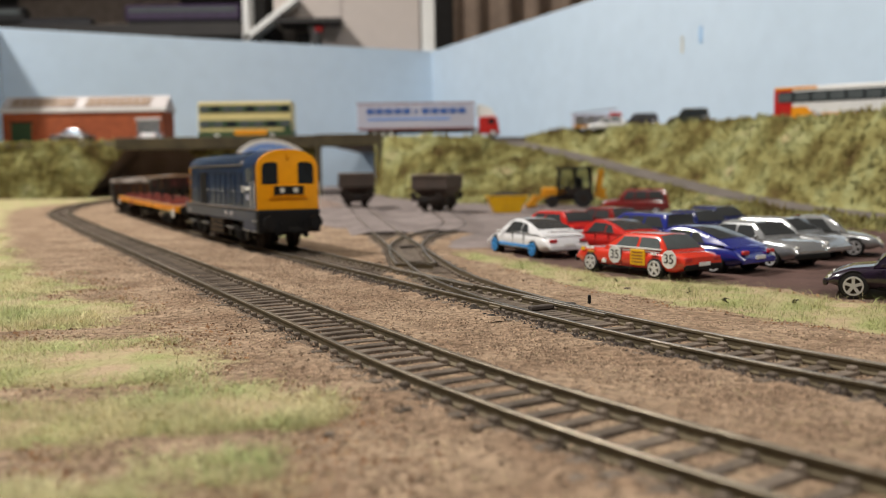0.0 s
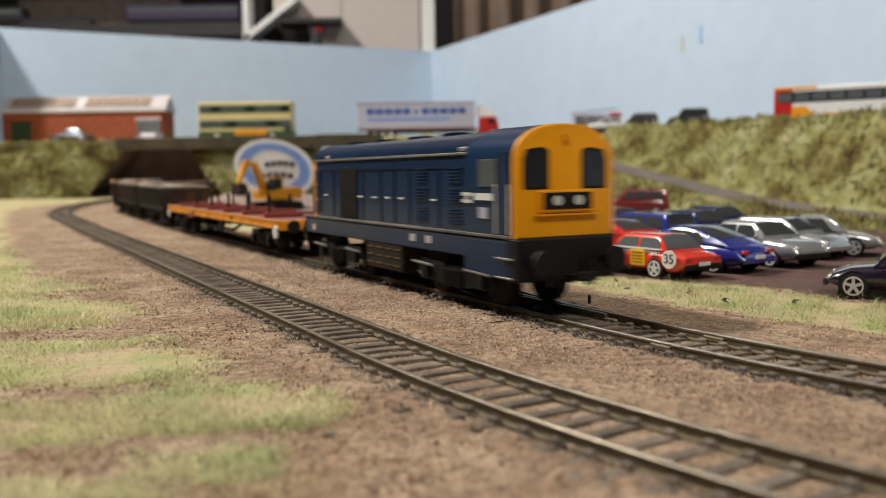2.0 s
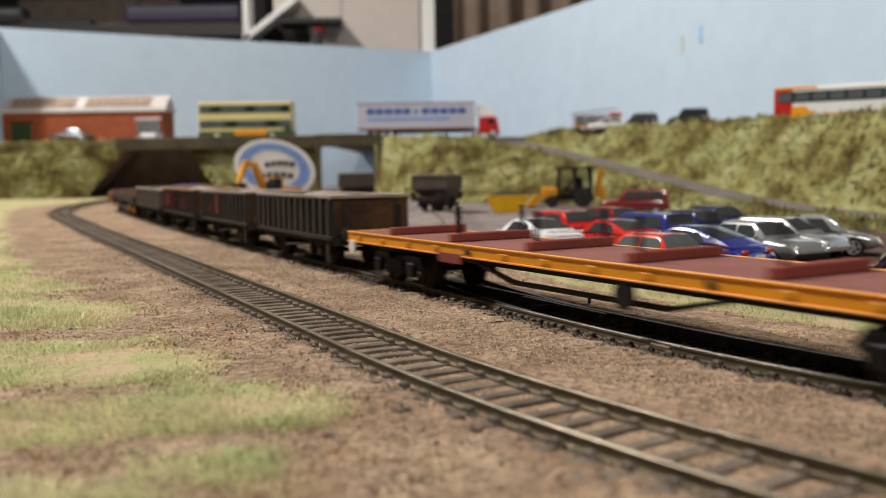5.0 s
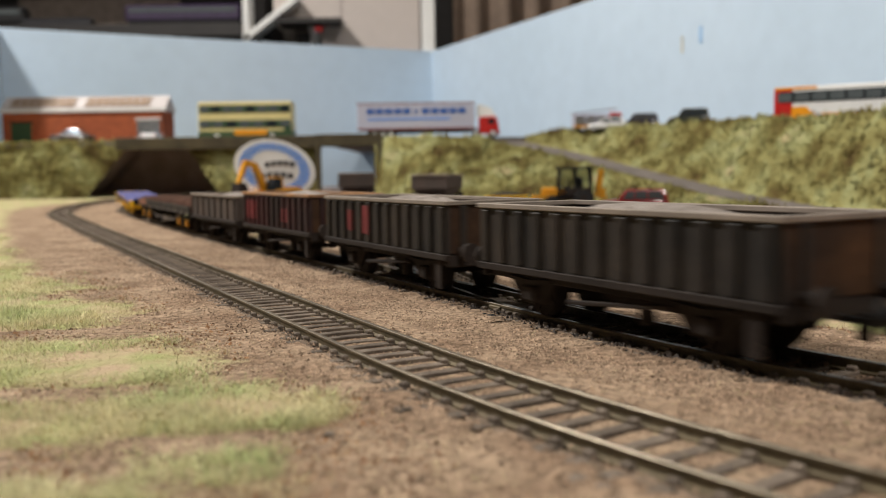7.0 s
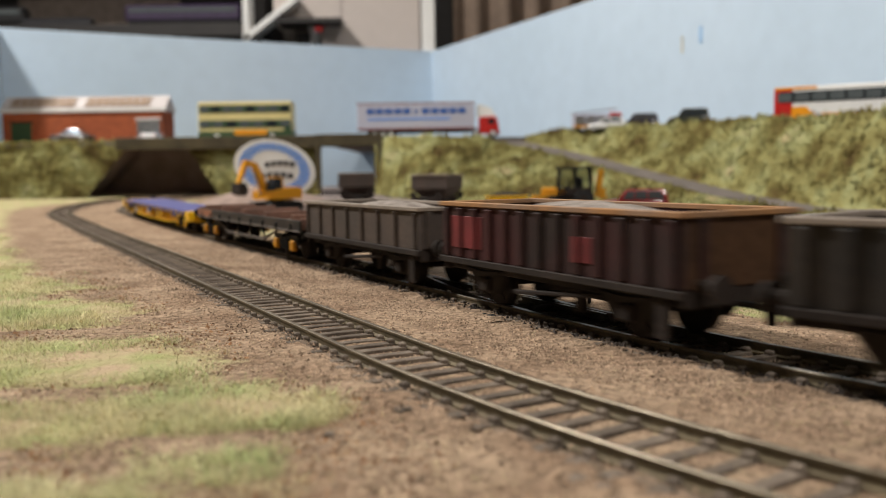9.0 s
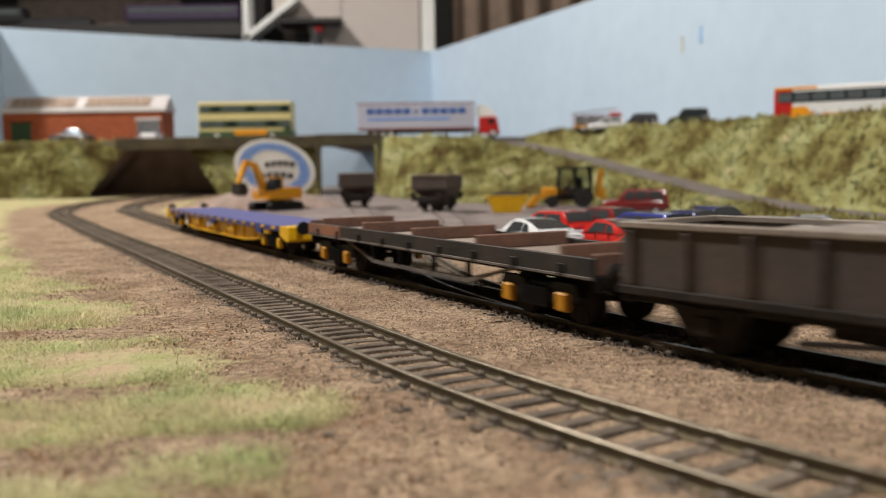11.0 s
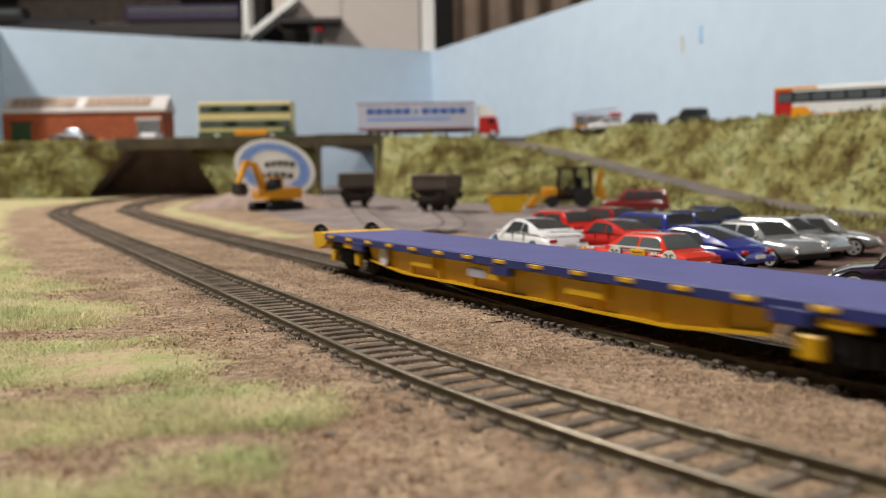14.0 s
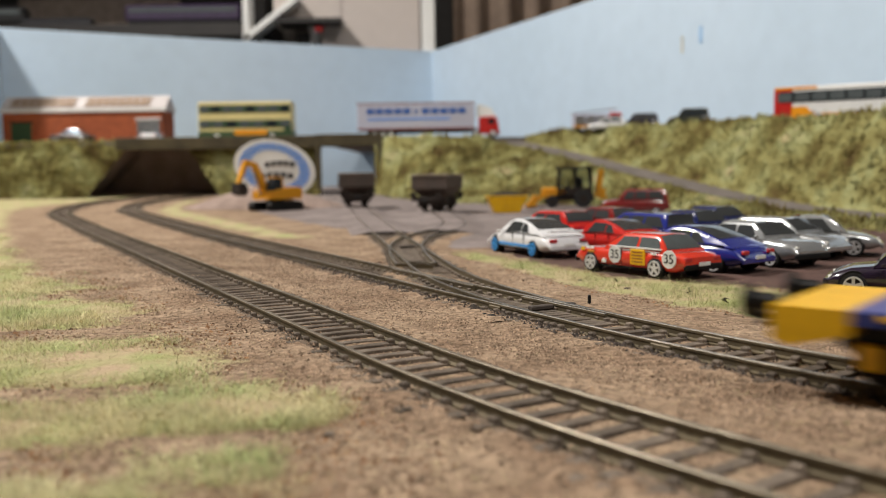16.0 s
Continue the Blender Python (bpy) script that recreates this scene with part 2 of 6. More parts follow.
def prism(outline, y0, y1, bm=None, axis="y"):
    """An outline in x and z, drawn out along y (or in y and z, along x)."""
    bm = bm or bmesh.new()
    put = (lambda p, d: (p[0], d, p[1])) if axis == "y" else (lambda p, d: (d, p[0], p[1])) if axis == "x" else (lambda p, d: (p[0], p[1], d))
    a = [bm.verts.new(put(p, y0)) for p in outline]
    b = [bm.verts.new(put(p, y1)) for p in outline]
    bm.faces.new(a)
    bm.faces.new(b[::-1])
    for i in range(len(a)):
        j = (i + 1) % len(a)
        bm.faces.new((a[i], b[i], b[j], a[j]))
    return bm


def loft(rings, bm=None, caps=True, closed=True):
    bm = bm or bmesh.new()
    vs = [[bm.verts.new(p) for p in r] for r in rings]
    n = len(vs[0])
    for r, s in zip(vs, vs[1:]):
        for i in range(n if closed else n - 1):
            j = (i + 1) % n
            bm.faces.new((r[i], r[j], s[j], s[i]))
    if caps and closed:
        bm.faces.new(vs[0][::-1])
        bm.faces.new(vs[-1])
    return bm


def fade(a, b, x):
    t = min(1.0, max(0.0, (x - a) / (b - a)))
    return t * t * (3 - 2 * t)


def between(x, table):
    """Piecewise linear: x -> value, over rows of (x, value)."""
    if x <= table[0][0]:
        return table[0][1]
    for (a, p), (b, q) in zip(table, table[1:]):
        if x <= b:
            return p + (q - p) * (x - a) / (b - a)
    return table[-1][1]


# ---- the lie of the land ----
def rise(y):
    """The baseboard climbs gently towards the tunnel."""
    return 11.0 * min(1.2, max(0.0, (y - 550) / 700)) ** 1.4


STEP = 5.0
R_IN, SPACING = 505.0, 62.0


def track_line():
    """The inner track's centre line as points every 5 mm: a curve, a straight and the curve into the tunnel."""
    line = {}
    for way in (1, -1):
        x, y, th, s = -26.0, 349.0, radians(117.7), 300.0
        while -330 <= s <= 2300:
            line[round(s / STEP)] = (x, y, th)
            mid = s + way * STEP / 2
            k = -1 / R_IN if mid < 155 or 880 < mid < 1330 else 1 / 300 if 1330 < mid < 1560 else 0.0
            th2 = th + way * k * STEP
            x += way * STEP * math.cos((th + th2) / 2)
            y += way * STEP * math.sin((th + th2) / 2)
            th, s = th2, s + way * STEP
    return line


LINE = track_line()


def on_track(s, side=0.0):
    """Place and heading at s along the inner track; side: to the camera's side of its middle."""
    k = min(max(s / STEP, min(LINE)), max(LINE) - 1e-6)
    i = math.floor(k)
    (x0, y0, t0), (x1, y1, t1) = LINE[i], LINE[i + 1]
    f = k - i
    x, y, th = x0 + (x1 - x0) * f, y0 + (y1 - y0) * f, t0 + (t1 - t0) * f
    return x - side * math.sin(th), y + side * math.cos(th), th


def siding_line(start, bends):
    """A branch from (x, y, heading): rows of (length, radius or 0), positive radius bends to the right."""
    x, y, th = start
    pts = [(x, y, th)]
    for length, r in bends:
        for _ in range(int(length / STEP)):
            d = -STEP / r if r else 0.0
            x += STEP * math.cos(th + d / 2)
            y += STEP * math.sin(th + d / 2)
            th += d
            pts.append((x, y, th))
    return pts


def smooth_line(knots):
    """A branch laid smoothly through a few places, as points with headings about every 5 mm."""
    pts = []
    for i in range(len(knots) - 1):
        p0, p1, p2, p3 = [Vector(knots[min(len(knots) - 1, max(0, i + k))]) for k in (-1, 0, 1, 2)]
        n = max(1, round((p2 - p1).length / STEP))
        for j in range(n):
            u = j / n
            pts.append(0.5 * (2 * p1 + (p2 - p0) * u + (2 * p0 - 5 * p1 + 4 * p2 - p3) * u * u + (3 * p1 - p0 - 3 * p2 + p3) * u ** 3))
    out = []
    for a, b in zip(pts, pts[1:]):
        out.append((a.x, a.y, math.atan2(b.y - a.y, b.x - a.x)))
    return out


def spacing(s):
    """Distance between the two tracks' centres, a little wider towards the tunnel."""
    return SPACING - 1.5 + 4.5 * fade(450, 950, s)


INNER = [on_track(s) for s in range(-320, 1420, 5)]
OUTER = [on_track(s, spacing(s)) for s in range(-320, 1420, 5)]
SIDING_A = siding_line(on_track(150), [(155, 450), (575, 0)])
SIDING_B = smooth_line([SIDING_A[36][:2], (-11, 372), (-16.5, 420), (-19, 465), (-16.5, 520), (-7, 566), (4, 604), (9, 655), (6, 720), (-2, 800), (-8, 860)])


def track_distance(x, y, line, every=4):
    return min((x - p[0]) ** 2 + (y - p[1]) ** 2 for p in line[::every]) ** 0.5


RAMP_A, RAMP_B = Vector((90.0, 1310.0)), Vector((349.0, 599.0))
RAMP_RISE = [(0.0, 82.0), (0.25, 59.0), (0.505, 31.0), (0.686, 12.0), (0.8, 4.0), (0.92, 0.0), (1.0, -1.0)]


def ramp_edge(side):
    """One edge of the ramp road, from its top to its foot."""
    d = (RAMP_B - RAMP_A).normalized()
    return [(RAMP_A.x + (RAMP_B.x - RAMP_A.x) * t - d.y * side, RAMP_A.y + (RAMP_B.y - RAMP_A.y) * t + d.x * side, z) for t, z in RAMP_RISE]


# ---- the setting: baseboard, banks, tracks, boards, room ----
def from_grid(name, xs, ys, height, mats, choose=None, smooth=True):
    nx, ny = len(xs), len(ys)
    verts = [(x * MM, y * MM, height(x, y) * MM) for y in ys for x in xs]
    faces = [(j * nx + i, j * nx + i + 1, (j + 1) * nx + i + 1, (j + 1) * nx + i) for j in range(ny - 1) for i in range(nx - 1)]
    me = bpy.data.meshes.new(name)
    me.from_pydata(verts, [], faces)
    for m in mats:
        me.materials.append(m)
    if choose:
        me.polygons.foreach_set("material_index", [choose((xs[k % nx] + xs[k % nx + 1]) / 2, (ys[k // nx] + ys[k // nx + 1]) / 2)
                                                   for k in ((j * nx + i) - 0 for j in range(ny - 1) for i in range(nx - 1))])
    if smooth:
        me.polygons.foreach_set("use_smooth", [True] * len(me.polygons))
    return new(name, me)


def rough(x, y, cell, seed=0.0):
    return noise.noise(Vector((x / cell, y / cell, seed)))


TUFTS = [(-50, 148, 15, 9), (-27, 150, 13, 10), (-33, 121, 8, 4), (-88, 186, 30, 12), (-58, 190, 12, 9), (-112, 262, 26, 14)]
BARE = [(-62, 122, 26, 11), (-80, 163, 26, 7), (-104, 226, 26, 8), (-38, 133, 10, 5)]


def grass_left(x, y):
    """More than 0.5 where turf grows on the camera's side of the outer track."""
    edge = between(y, [(60, -6), (112, -24), (135, -24), (159, -27), (187, -50), (218, -71), (250, -90), (309, -122), (450, -215), (600, -290), (727, -352), (900, -430), (1000, -470), (1240, -440)])
    bare = 1.2 * max(0.0, rough(x, y, 40, 21)) + 0.5 * max(0.0, rough(x, y, 13, 22))
    g = 0.5 + min(0.75, (edge - x) / 22) + 0.6 * rough(x, y, 26, 3) + 0.6 * rough(x, y, 8, 5) - bare
    for places, sign in ((TUFTS, 0.8), (BARE, -1.3)):
        for a, b, ra, rb in places:
            d = ((x - a) / ra) ** 2 + ((y - b) / rb) ** 2
            if d < 2.2:
                g += sign * (1 - d / 2.2)
    return g


def grass_right(x, y):
    """Turf between the inner track and the parked cars, and between the tracks far off."""
    lo = between(y, [(120, 172), (216, 100), (262, 71), (307, 49), (385, 22), (430, 5)])
    hi = between(y, [(120, 300), (216, 190), (262, 120), (300, 104), (335, 62), (395, 36), (440, 16)])
    g = min((x - lo) / 14, (hi - x) / 12) + 0.5 + 0.4 * rough(x, y, 18, 9)
    if y > 440:
        g = 0.0
    far = 0.0
    if 560 < y < 1150:
        d = track_distance(x, y, INNER, 10)
        inside = x > between(y, [(560, -130), (900, -290), (1150, -330)])
        far = (0.9 - abs(d - 42) / 26 + 0.3 * rough(x, y, 30, 2)) if inside and x < 20 else 0.0
    return max(g, far)


def ground_height(x, y):
    z = rise(y) - 2.7 + 0.45 * rough(x, y, 14) + 0.25 * rough(x, y, 5, 4)
    return z


def surface(x, y):
    """0 earth and grass, 1 grey yard, 2 brown car park."""
    if y < 470 and x > between(y, [(100, 300), (216, 196), (262, 124), (300, 108), (335, 66), (395, 40), (470, 25)]):
        return 2
    if 470 <= y and x > between(y, [(470, 4), (560, -20), (700, -105), (900, -190), (1150, -250)]):
        return 1 if y > 600 or x < 60 else 2
    return 0


XS = [280 * math.sinh(i / 110 * 1.9) for i in range(-110, 111)]
YS = [-260 + 20 * i for i in range(14)] + [12 + 1850 * ((i / 215) ** 2.0) for i in range(0, 216)]
ground = from_grid("ground", XS, YS, ground_height, [EARTH, YARD, PARK], surface)
tagged(ground, "brown earth-covered model railway baseboard with patchy grass", "ground", kind="structure")
att = ground.data.attributes.new("grass", "FLOAT", "POINT")
att.data.foreach_set("value", [min(1.0, max(0.0, max(grass_left(x, y), grass_right(x, y)))) for y in YS for x in XS])


def near_line(x, y, line):
    """Distance to a line of (x, y, z), its height there, and on which side the place lies (positive: right of its run)."""
    best = None
    for a, b in zip(line, line[1:]):
        dx, dy = b[0] - a[0], b[1] - a[1]
        t = max(0.0, min(1.0, ((x - a[0]) * dx + (y - a[1]) * dy) / (dx * dx + dy * dy)))
        px, py = a[0] + dx * t, a[1] + dy * t
        d = (x - px) ** 2 + (y - py) ** 2
        if best is None or d < best[0]:
            best = (d, a[2] + (b[2] - a[2]) * t, dx * (y - a[1]) - dy * (x - a[0]))
    return best[0] ** 0.5, best[1], best[2]


FOOT = [(-86, 1240, 0), (-80, 1190, 0), (-45, 1100, 0), (8, 1000, 0), (70, 950, 0), (150, 915, 0), (188, 815, 0), (214, 770, 0), (242, 640, 0), (290, 473, 0), (345, 150, 0)]
EDGE = [(-90, 1238, 88), (0, 1236, 87), (50, 1270, 85)] + ramp_edge(-20) + [(352, 470, -1), (400, 150, -1)]
UPPER = ramp_edge(20) + [(392, 470, -1), (440, 150, -1)]
TOP = [(118, 1312, 86), (136, 1280, 90), (225, 1100, 90), (328, 880, 86), (371, 748, 79), (457, 495, 68), (560, 150, 66)]


def bank_height(x, y):
    df, _, sf = near_line(x, y, FOOT)
    if sf < 0 and y < 1236:
        return -12.0
    de, ze, se = near_line(x, y, EDGE)
    du, zu, su = near_line(x, y, UPPER)
    lump = 8.0 * rough(x, y, 38, 1) + 5.0 * rough(x, y, 16, 2) + 2.0 * rough(x, y, 7, 6)
    if se < 0:
        u = df / (df + de + 1e-6)
        base = rise(y) - 3
        return base + (ze - 0.5 - base) * min(1.0, u * 1.12) ** 0.9 + lump * min(1.0, u * 4) * min(1, de / 14)
    if su < 0:
        return (ze * du + zu * de) / (de + du + 1e-6)
    dt, zt, st = near_line(x, y, TOP)
    if st > 0:
        return zt - between(y, [(700, 8), (980, 5), (1250, 4)]) * fade(3, 16, dt)
    u = du / (du + dt + 1e-6)
    return zu + (zt - zu) * min(1.0, u * 1.1) ** 0.85 + lump * min(1.0, u * 4)


def bank_surface(x, y):
    dt, _, st = near_line(x, y, TOP)
    return 1 if st > 0 and dt > 14 else 0


BX = [-92 + 6.0 * i for i in range(122)]
BY = [150 + 6.0 * i for i in range(205)]
bank = from_grid("bank_east", BX, BY, bank_height, [BANK, RAMP], bank_surface)
tagged(bank, "grassy scenic bank with a grey ramp road climbing it", "bank", kind="structure")


def flake(verts, faces, p, size, r, lean=1.0):
    """A small three-sided tuft at p."""
    n = len(verts)
    a = r.uniform(0, 6.28)
    for i in range(3):
        w = a + i * 2.1 + r.uniform(-.4, .4)
        verts.append(((p[0] + math.cos(w) * size * r.uniform(.5, 1)) * MM, (p[1] + math.sin(w) * size * r.uniform(.5, 1)) * MM, (p[2] + r.uniform(-.3, .5) * size) * MM))
    verts.append(((p[0] + r.uniform(-.4, .4) * size) * MM, (p[1] + r.uniform(-.4, .4) * size) * MM, (p[2] + size * r.uniform(.5, 1.1) * lean) * MM))
    faces += [(n, n + 1, n + 3), (n + 1, n + 2, n + 3), (n + 2, n, n + 3), (n, n + 2, n + 1)]


def stuff(name, verts, faces, mat, label, category):
    me = bpy.data.meshes.new(name)
    me.from_pydata(verts, [], faces)
    me.materials.append(mat)
    return tagged(new(name, me), label, category, kind="stuff")


rows = [[], [], [], []]
for (ax, ay, az), (bx, by, bz) in zip(ramp_edge(-21), ramp_edge(21)):
    for k in range(4):
        f = k / 3
        rows[k].append((ax + (bx - ax) * f, ay + (by - ay) * f, az + (bz - az) * f + 0.7))
dense = []
for row in rows:
    out = []
    for p, q in zip(row, row[1:]):
        out += [tuple(p[i] + (q[i] - p[i]) * j / 8 for i in range(3)) for j in range(8)]
    dense.append([(p[0] + 1.2 * rough(p[0], p[1], 20, 3), p[1], p[2]) for p in out + [row[-1]]])
tagged(link("road_ramp", loft(dense, closed=False), RAMP, smooth=True), "grey ramp road climbing the grassy bank", "road", kind="structure")

verts, faces = [], []
r = random.Random(3)
while len(faces) < 4 * 34000:
    x, y = r.uniform(-90, 520), r.uniform(330, 1310)
    z = bank_height(x, y)
    if z < -5 or near_line(x, y, EDGE)[2] >= 0 and near_line(x, y, UPPER)[2] < 0 or near_line(x, y, TOP)[2] > 0 and near_line(x, y, TOP)[0] > 12:
        continue
    flake(verts, faces, (x, y, z - 0.8), r.uniform(1.2, 3.4) * min(1, 0.3 + near_line(x, y, EDGE)[0] / 18), r, r.choice((0.6, 1.0, 1.0, 2.4)))
stuff("bank_foliage", verts, faces, FOAM, "olive and pale green foam foliage covering the bank", "foliage")

# back banks on either side of the tunnel, in front of the upper road
BACK_Y = 1262.0


def back_bank(name, x0, x1, tilt0, tilt1, label):
    bm = bmesh.new()
    rows = []
    n = int((x1 - x0) / 6)
    for j in range(17):
        v = j / 16
        row = []
        for i in range(n + 1):
            u = i / n
            x = x0 + tilt0 * v + (x1 + tilt1 * v - x0 - tilt0 * v) * u
            y = BACK_Y - 22 * (1 - v) ** 1.3 + 5 * rough(x, v * 90, 30, 7) + 3 * rough(x, v * 90, 10, 8)
            row.append((x, y, 6 + 82 * v + 2 * rough(x, v * 90, 16, 9)))
        rows.append(row)
    rows.append([(p[0], p[1] + 40, p[2] - 2) for p in rows[-1]])
    loft(rows, bm, closed=False)
    ob = link(name, bm, BANK, smooth=True)
    tagged(ob, label, "bank", kind="structure")
    vs, fs = [], []
    for _ in range(int((x1 - x0) * 14)):
        u, v = r.uniform(0, 1), r.uniform(0, 1)
        x = x0 + tilt0 * v + (x1 + tilt1 * v - x0 - tilt0 * v) * u
        flake(vs, fs, (x, BACK_Y - 22 * (1 - v) ** 1.3 + 5 * rough(x, v * 90, 30, 7) - 1, 6 + 82 * v), r.uniform(1.6, 4.5), r)
    stuff("bank_foliage", vs, fs, FOAM, "olive foam foliage on the rear bank", "foliage")


back_bank("bank_north_west", -720, -494, 0, 62, "mossy olive bank beside the tunnel")
back_bank("bank_north", -306, -168, -56, 0, "brown and olive bank between tunnel and bridge")

# tunnel mouth, closed behind, under a dark beam
tun = link("tunnel_wall", loft([[(-520, BACK_Y + y, 0), (-286, BACK_Y + y, 0), (-350, BACK_Y + y, 77), (-446, BACK_Y + y, 77)] for y in (2, 95)], caps=False), TUNNEL)
tagged(tun, "dark unlit tunnel bore under the road", "tunnel", kind="structure")
end = link("tunnel_end", box((-400, BACK_Y + 99, 40), (250, 6, 90)), TUNNEL)
tagged(end, "black closed back of the tunnel", "tunnel", kind="structure")

bridge = thing("road_bridge", "dark timber beam road bridge over tunnel mouth and siding", "bridge", x=0, y=BACK_Y - 12, z=0)
part("beam", box((-311, 0, 82), (280, 8, 17), 1.0), DARKWOOD, bridge)
part("beam", box((-127, -8, 83), (92, 8, 17), 1.0), DARKWOOD, bridge)
for px in (-170, -85):
    part("pillar", box((px, -8, 39), (7, 9, 84), 0.8), DARKWOOD, bridge)

# upper road behind the banks; its own slab stops short of the siding's opening
road = link("road", loft([[(-640, BACK_Y, 86), (-174, BACK_Y, 86), (-174, 1340, 86), (-390, 1400, 86), (-400, 1430, 86), (-740, 1500, 86)], [(-640, BACK_Y, 80), (-174, BACK_Y, 80), (-174, 1340, 80), (-390, 1400, 80), (-400, 1430, 80), (-740, 1500, 80)]]), RAMP)
tagged(road, "grey model road along the back of the layout", "road", kind="structure")
# Deck carried back unseen almost to the sky board, to shade the opening below.
road2 = link("road_bridge_deck", box((-128, BACK_Y + 345, 83), (91, 690, 6)), RAMP)
tagged(road2, "grey bridge road deck, run back unseen to shade the opening", "road", kind="structure")
road3 = link("road_east", loft([[(-82, BACK_Y - 14, 86), (60, BACK_Y + 14, 86), (130, BACK_Y + 40, 86), (190, 1500, 86), (-60, 1900, 86), (-82, 1900, 86)], [(-82, BACK_Y - 14, 79), (60, BACK_Y + 14, 79), (130, BACK_Y + 40, 79), (190, 1500, 79), (-60, 1900, 79), (-82, 1900, 79)]]), RAMP)
tagged(road3, "grey road above the ramp", "road", kind="structure")


# painted boards
def board(name, a, b, z0, z1, thick, label):
    d = Vector((b[0] - a[0], b[1] - a[1]))
    n = Vector((-d.y, d.x)).normalized() * thick
    ring = [(a[0], a[1]), (b[0], b[1]), (b[0] + n.x, b[1] + n.y), (a[0] + n.x, a[1] + n.y)]
    ob = link(name, loft([[(p[0], p[1], z0) for p in ring], [(p[0], p[1], z1) for p in ring]]), SKY)
    return tagged(ob, label, "backdrop board", kind="structure")


board("wall_north", (-787, 1626), (-18, 2018), -30, 305, 9, "plain pale blue painted backdrop board")
board("wall_east", (-18, 2018), (982, -219), -30, 305, 9, "pale blue painted backdrop board with small marks")
board("wall_west", (-640, 1295), (-789, 1628), -30, 305, 9, "pale blue end board of the layout")
east = Vector((1000, -2237)).normalized()
for t, z, h, w, mat in ((853, 206, 22, 4, CREAM), (890, 214, 22, 6, SIGNBLUE), (1195, 193, 22, 8, SIGNBLUE)):
    p = Vector((-18, 2018)) + east * t
    mark = link("trim_mark", box((p.x - 0.7, p.y - 0.3, z), (w, 0.6, h), 0.1, rz=math.degrees(math.atan2(east.y, east.x))), material("mark_" + mat.name, tuple(0.6 * c + 0.4 * s for c, s in zip((0.25, 0.5, 0.85) if mat is SIGNBLUE else (0.8, 0.66, 0.4), (0.5, 0.66, 0.81))), 0.6))
    tagged(mark, "small faint painted mark on the sky board", "mark", kind="structure")

# room around and behind
room = link("room_wall", loft([[(-2300, -1900, -950), (2300, -1900, -950), (2300, 2350, -950), (-2300, 2350, -950)],
                               [(-2300, -1900, 1600), (2300, -1900, 1600), (2300, 2350, 1600), (-2300, 2350, 1600)]], caps=False), WALLPAINT)
tagged(room, "plain dim brownish painted room walls", "wall", kind="structure")
tagged(link("floor", box((0, 225, -960), (4600, 4250, 20)), CARPET), "grey carpet of the hobby room", "floor", kind="structure")
tagged(link("ceiling", box((0, 225, 1610), (4600, 4250, 20)), PLASTER), "plain off-white ceiling", "ceiling", kind="structure")


# ---- tracks ----
def rail_mesh(line, side, name, parent, lo=0, hi=None, drop=0.0, head=None):
    """A rail with foot, web and head, following a line at a distance from its middle."""
    pts = line[lo:hi]
    prof = [(-1.25, -2.5), (1.25, -2.5), (1.25, -2.15), (0.35, -1.9), (0.35, -0.8), (0.55, -0.65), (0.55, -0.12), (0.4, 0), (-0.4, 0), (-0.55, -0.12), (-0.55, -0.65), (-0.35, -0.8), (-0.35, -1.9), (-1.25, -2.15)]
    rings = []
    for x, y, th in pts:
        nx, ny = -math.sin(th), math.cos(th)
        z = rise(y)
        rings.append([(x + nx * (side + a), y + ny * (side + a), z + b - drop) for a, b in prof])
    bm = loft(rings)
    bm.faces.ensure_lookup_table()
    for f in bm.faces:
        if all(v.co.z > rise(v.co.y) - 0.2 - drop for v in f.verts):
            f.material_index = 1
    return part(name, bm, [RAIL, head or RAILTOP], parent)


def sleeper_mesh():
    bm = box((0, 0, -2.85), (2.6, 29, 1.7), 0.12)
    for s in (-1, 1):
        for d in (-1.5, 1.5):
            box((0, s * 8.25 + d * 1.15, -1.65), (2.1, 1.5, 1.2), 0.3, bm=bm)
    bmesh.ops.scale(bm, vec=(MM, MM, MM), verts=bm.verts)
    me = bpy.data.meshes.new("sleeper")
    bm.to_mesh(me)
    bm.free()
    me.materials.append(SLEEPER)
    return me


SLEEPER_ME = sleeper_mesh()


def sleepers(line, parent, pitch=6.3, lo=0.0, hi=1e9):
    r = random.Random(len(line))
    s, k = lo + pitch / 2, 0
    total = (len(line) - 1) * STEP
    while s < min(total, hi) and k < 300:
        i = int(s / STEP)
        f = s / STEP - i
        a, b = line[i], line[i + 1]
        x, y, th = [a[j] + (b[j] - a[j]) * f for j in range(3)]
        ob = new("sleeper", SLEEPER_ME)
        ob.parent = parent
        ob.matrix_basis = pose(x * MM, y * MM, (rise(y) + r.uniform(-.22, .05)) * MM, 0, 0, math.degrees(th) + r.uniform(-1.5, 1.5))
        s, k = s + pitch, k + 1


def track(name, line, label, pitch=6.3, lo=0, start=0.0, drop=0.0, head=None):
    t = tagged(new(name), label, "railway track", kind="structure")
    rail_mesh(line, 8.25, "rail", t, lo, None, drop, head)
    rail_mesh(line, -8.25, "rail", t, lo, None, drop, head)
    sleepers(line, t, pitch, start)
    return t


track("track_outer", OUTER, "weathered brown outer track with buried sleepers", head=RAILDULL)
track("track_inner", INNER, "inner running track with worn bright rail heads")
track("track_siding", SIDING_A, "siding leaving the inner track through a turnout", 6.3, 2, 12.0, 0.06)
track("track_siding", SIDING_B, "second siding branching in the grey yard", 6.3, 2, 12.0, 0.1)



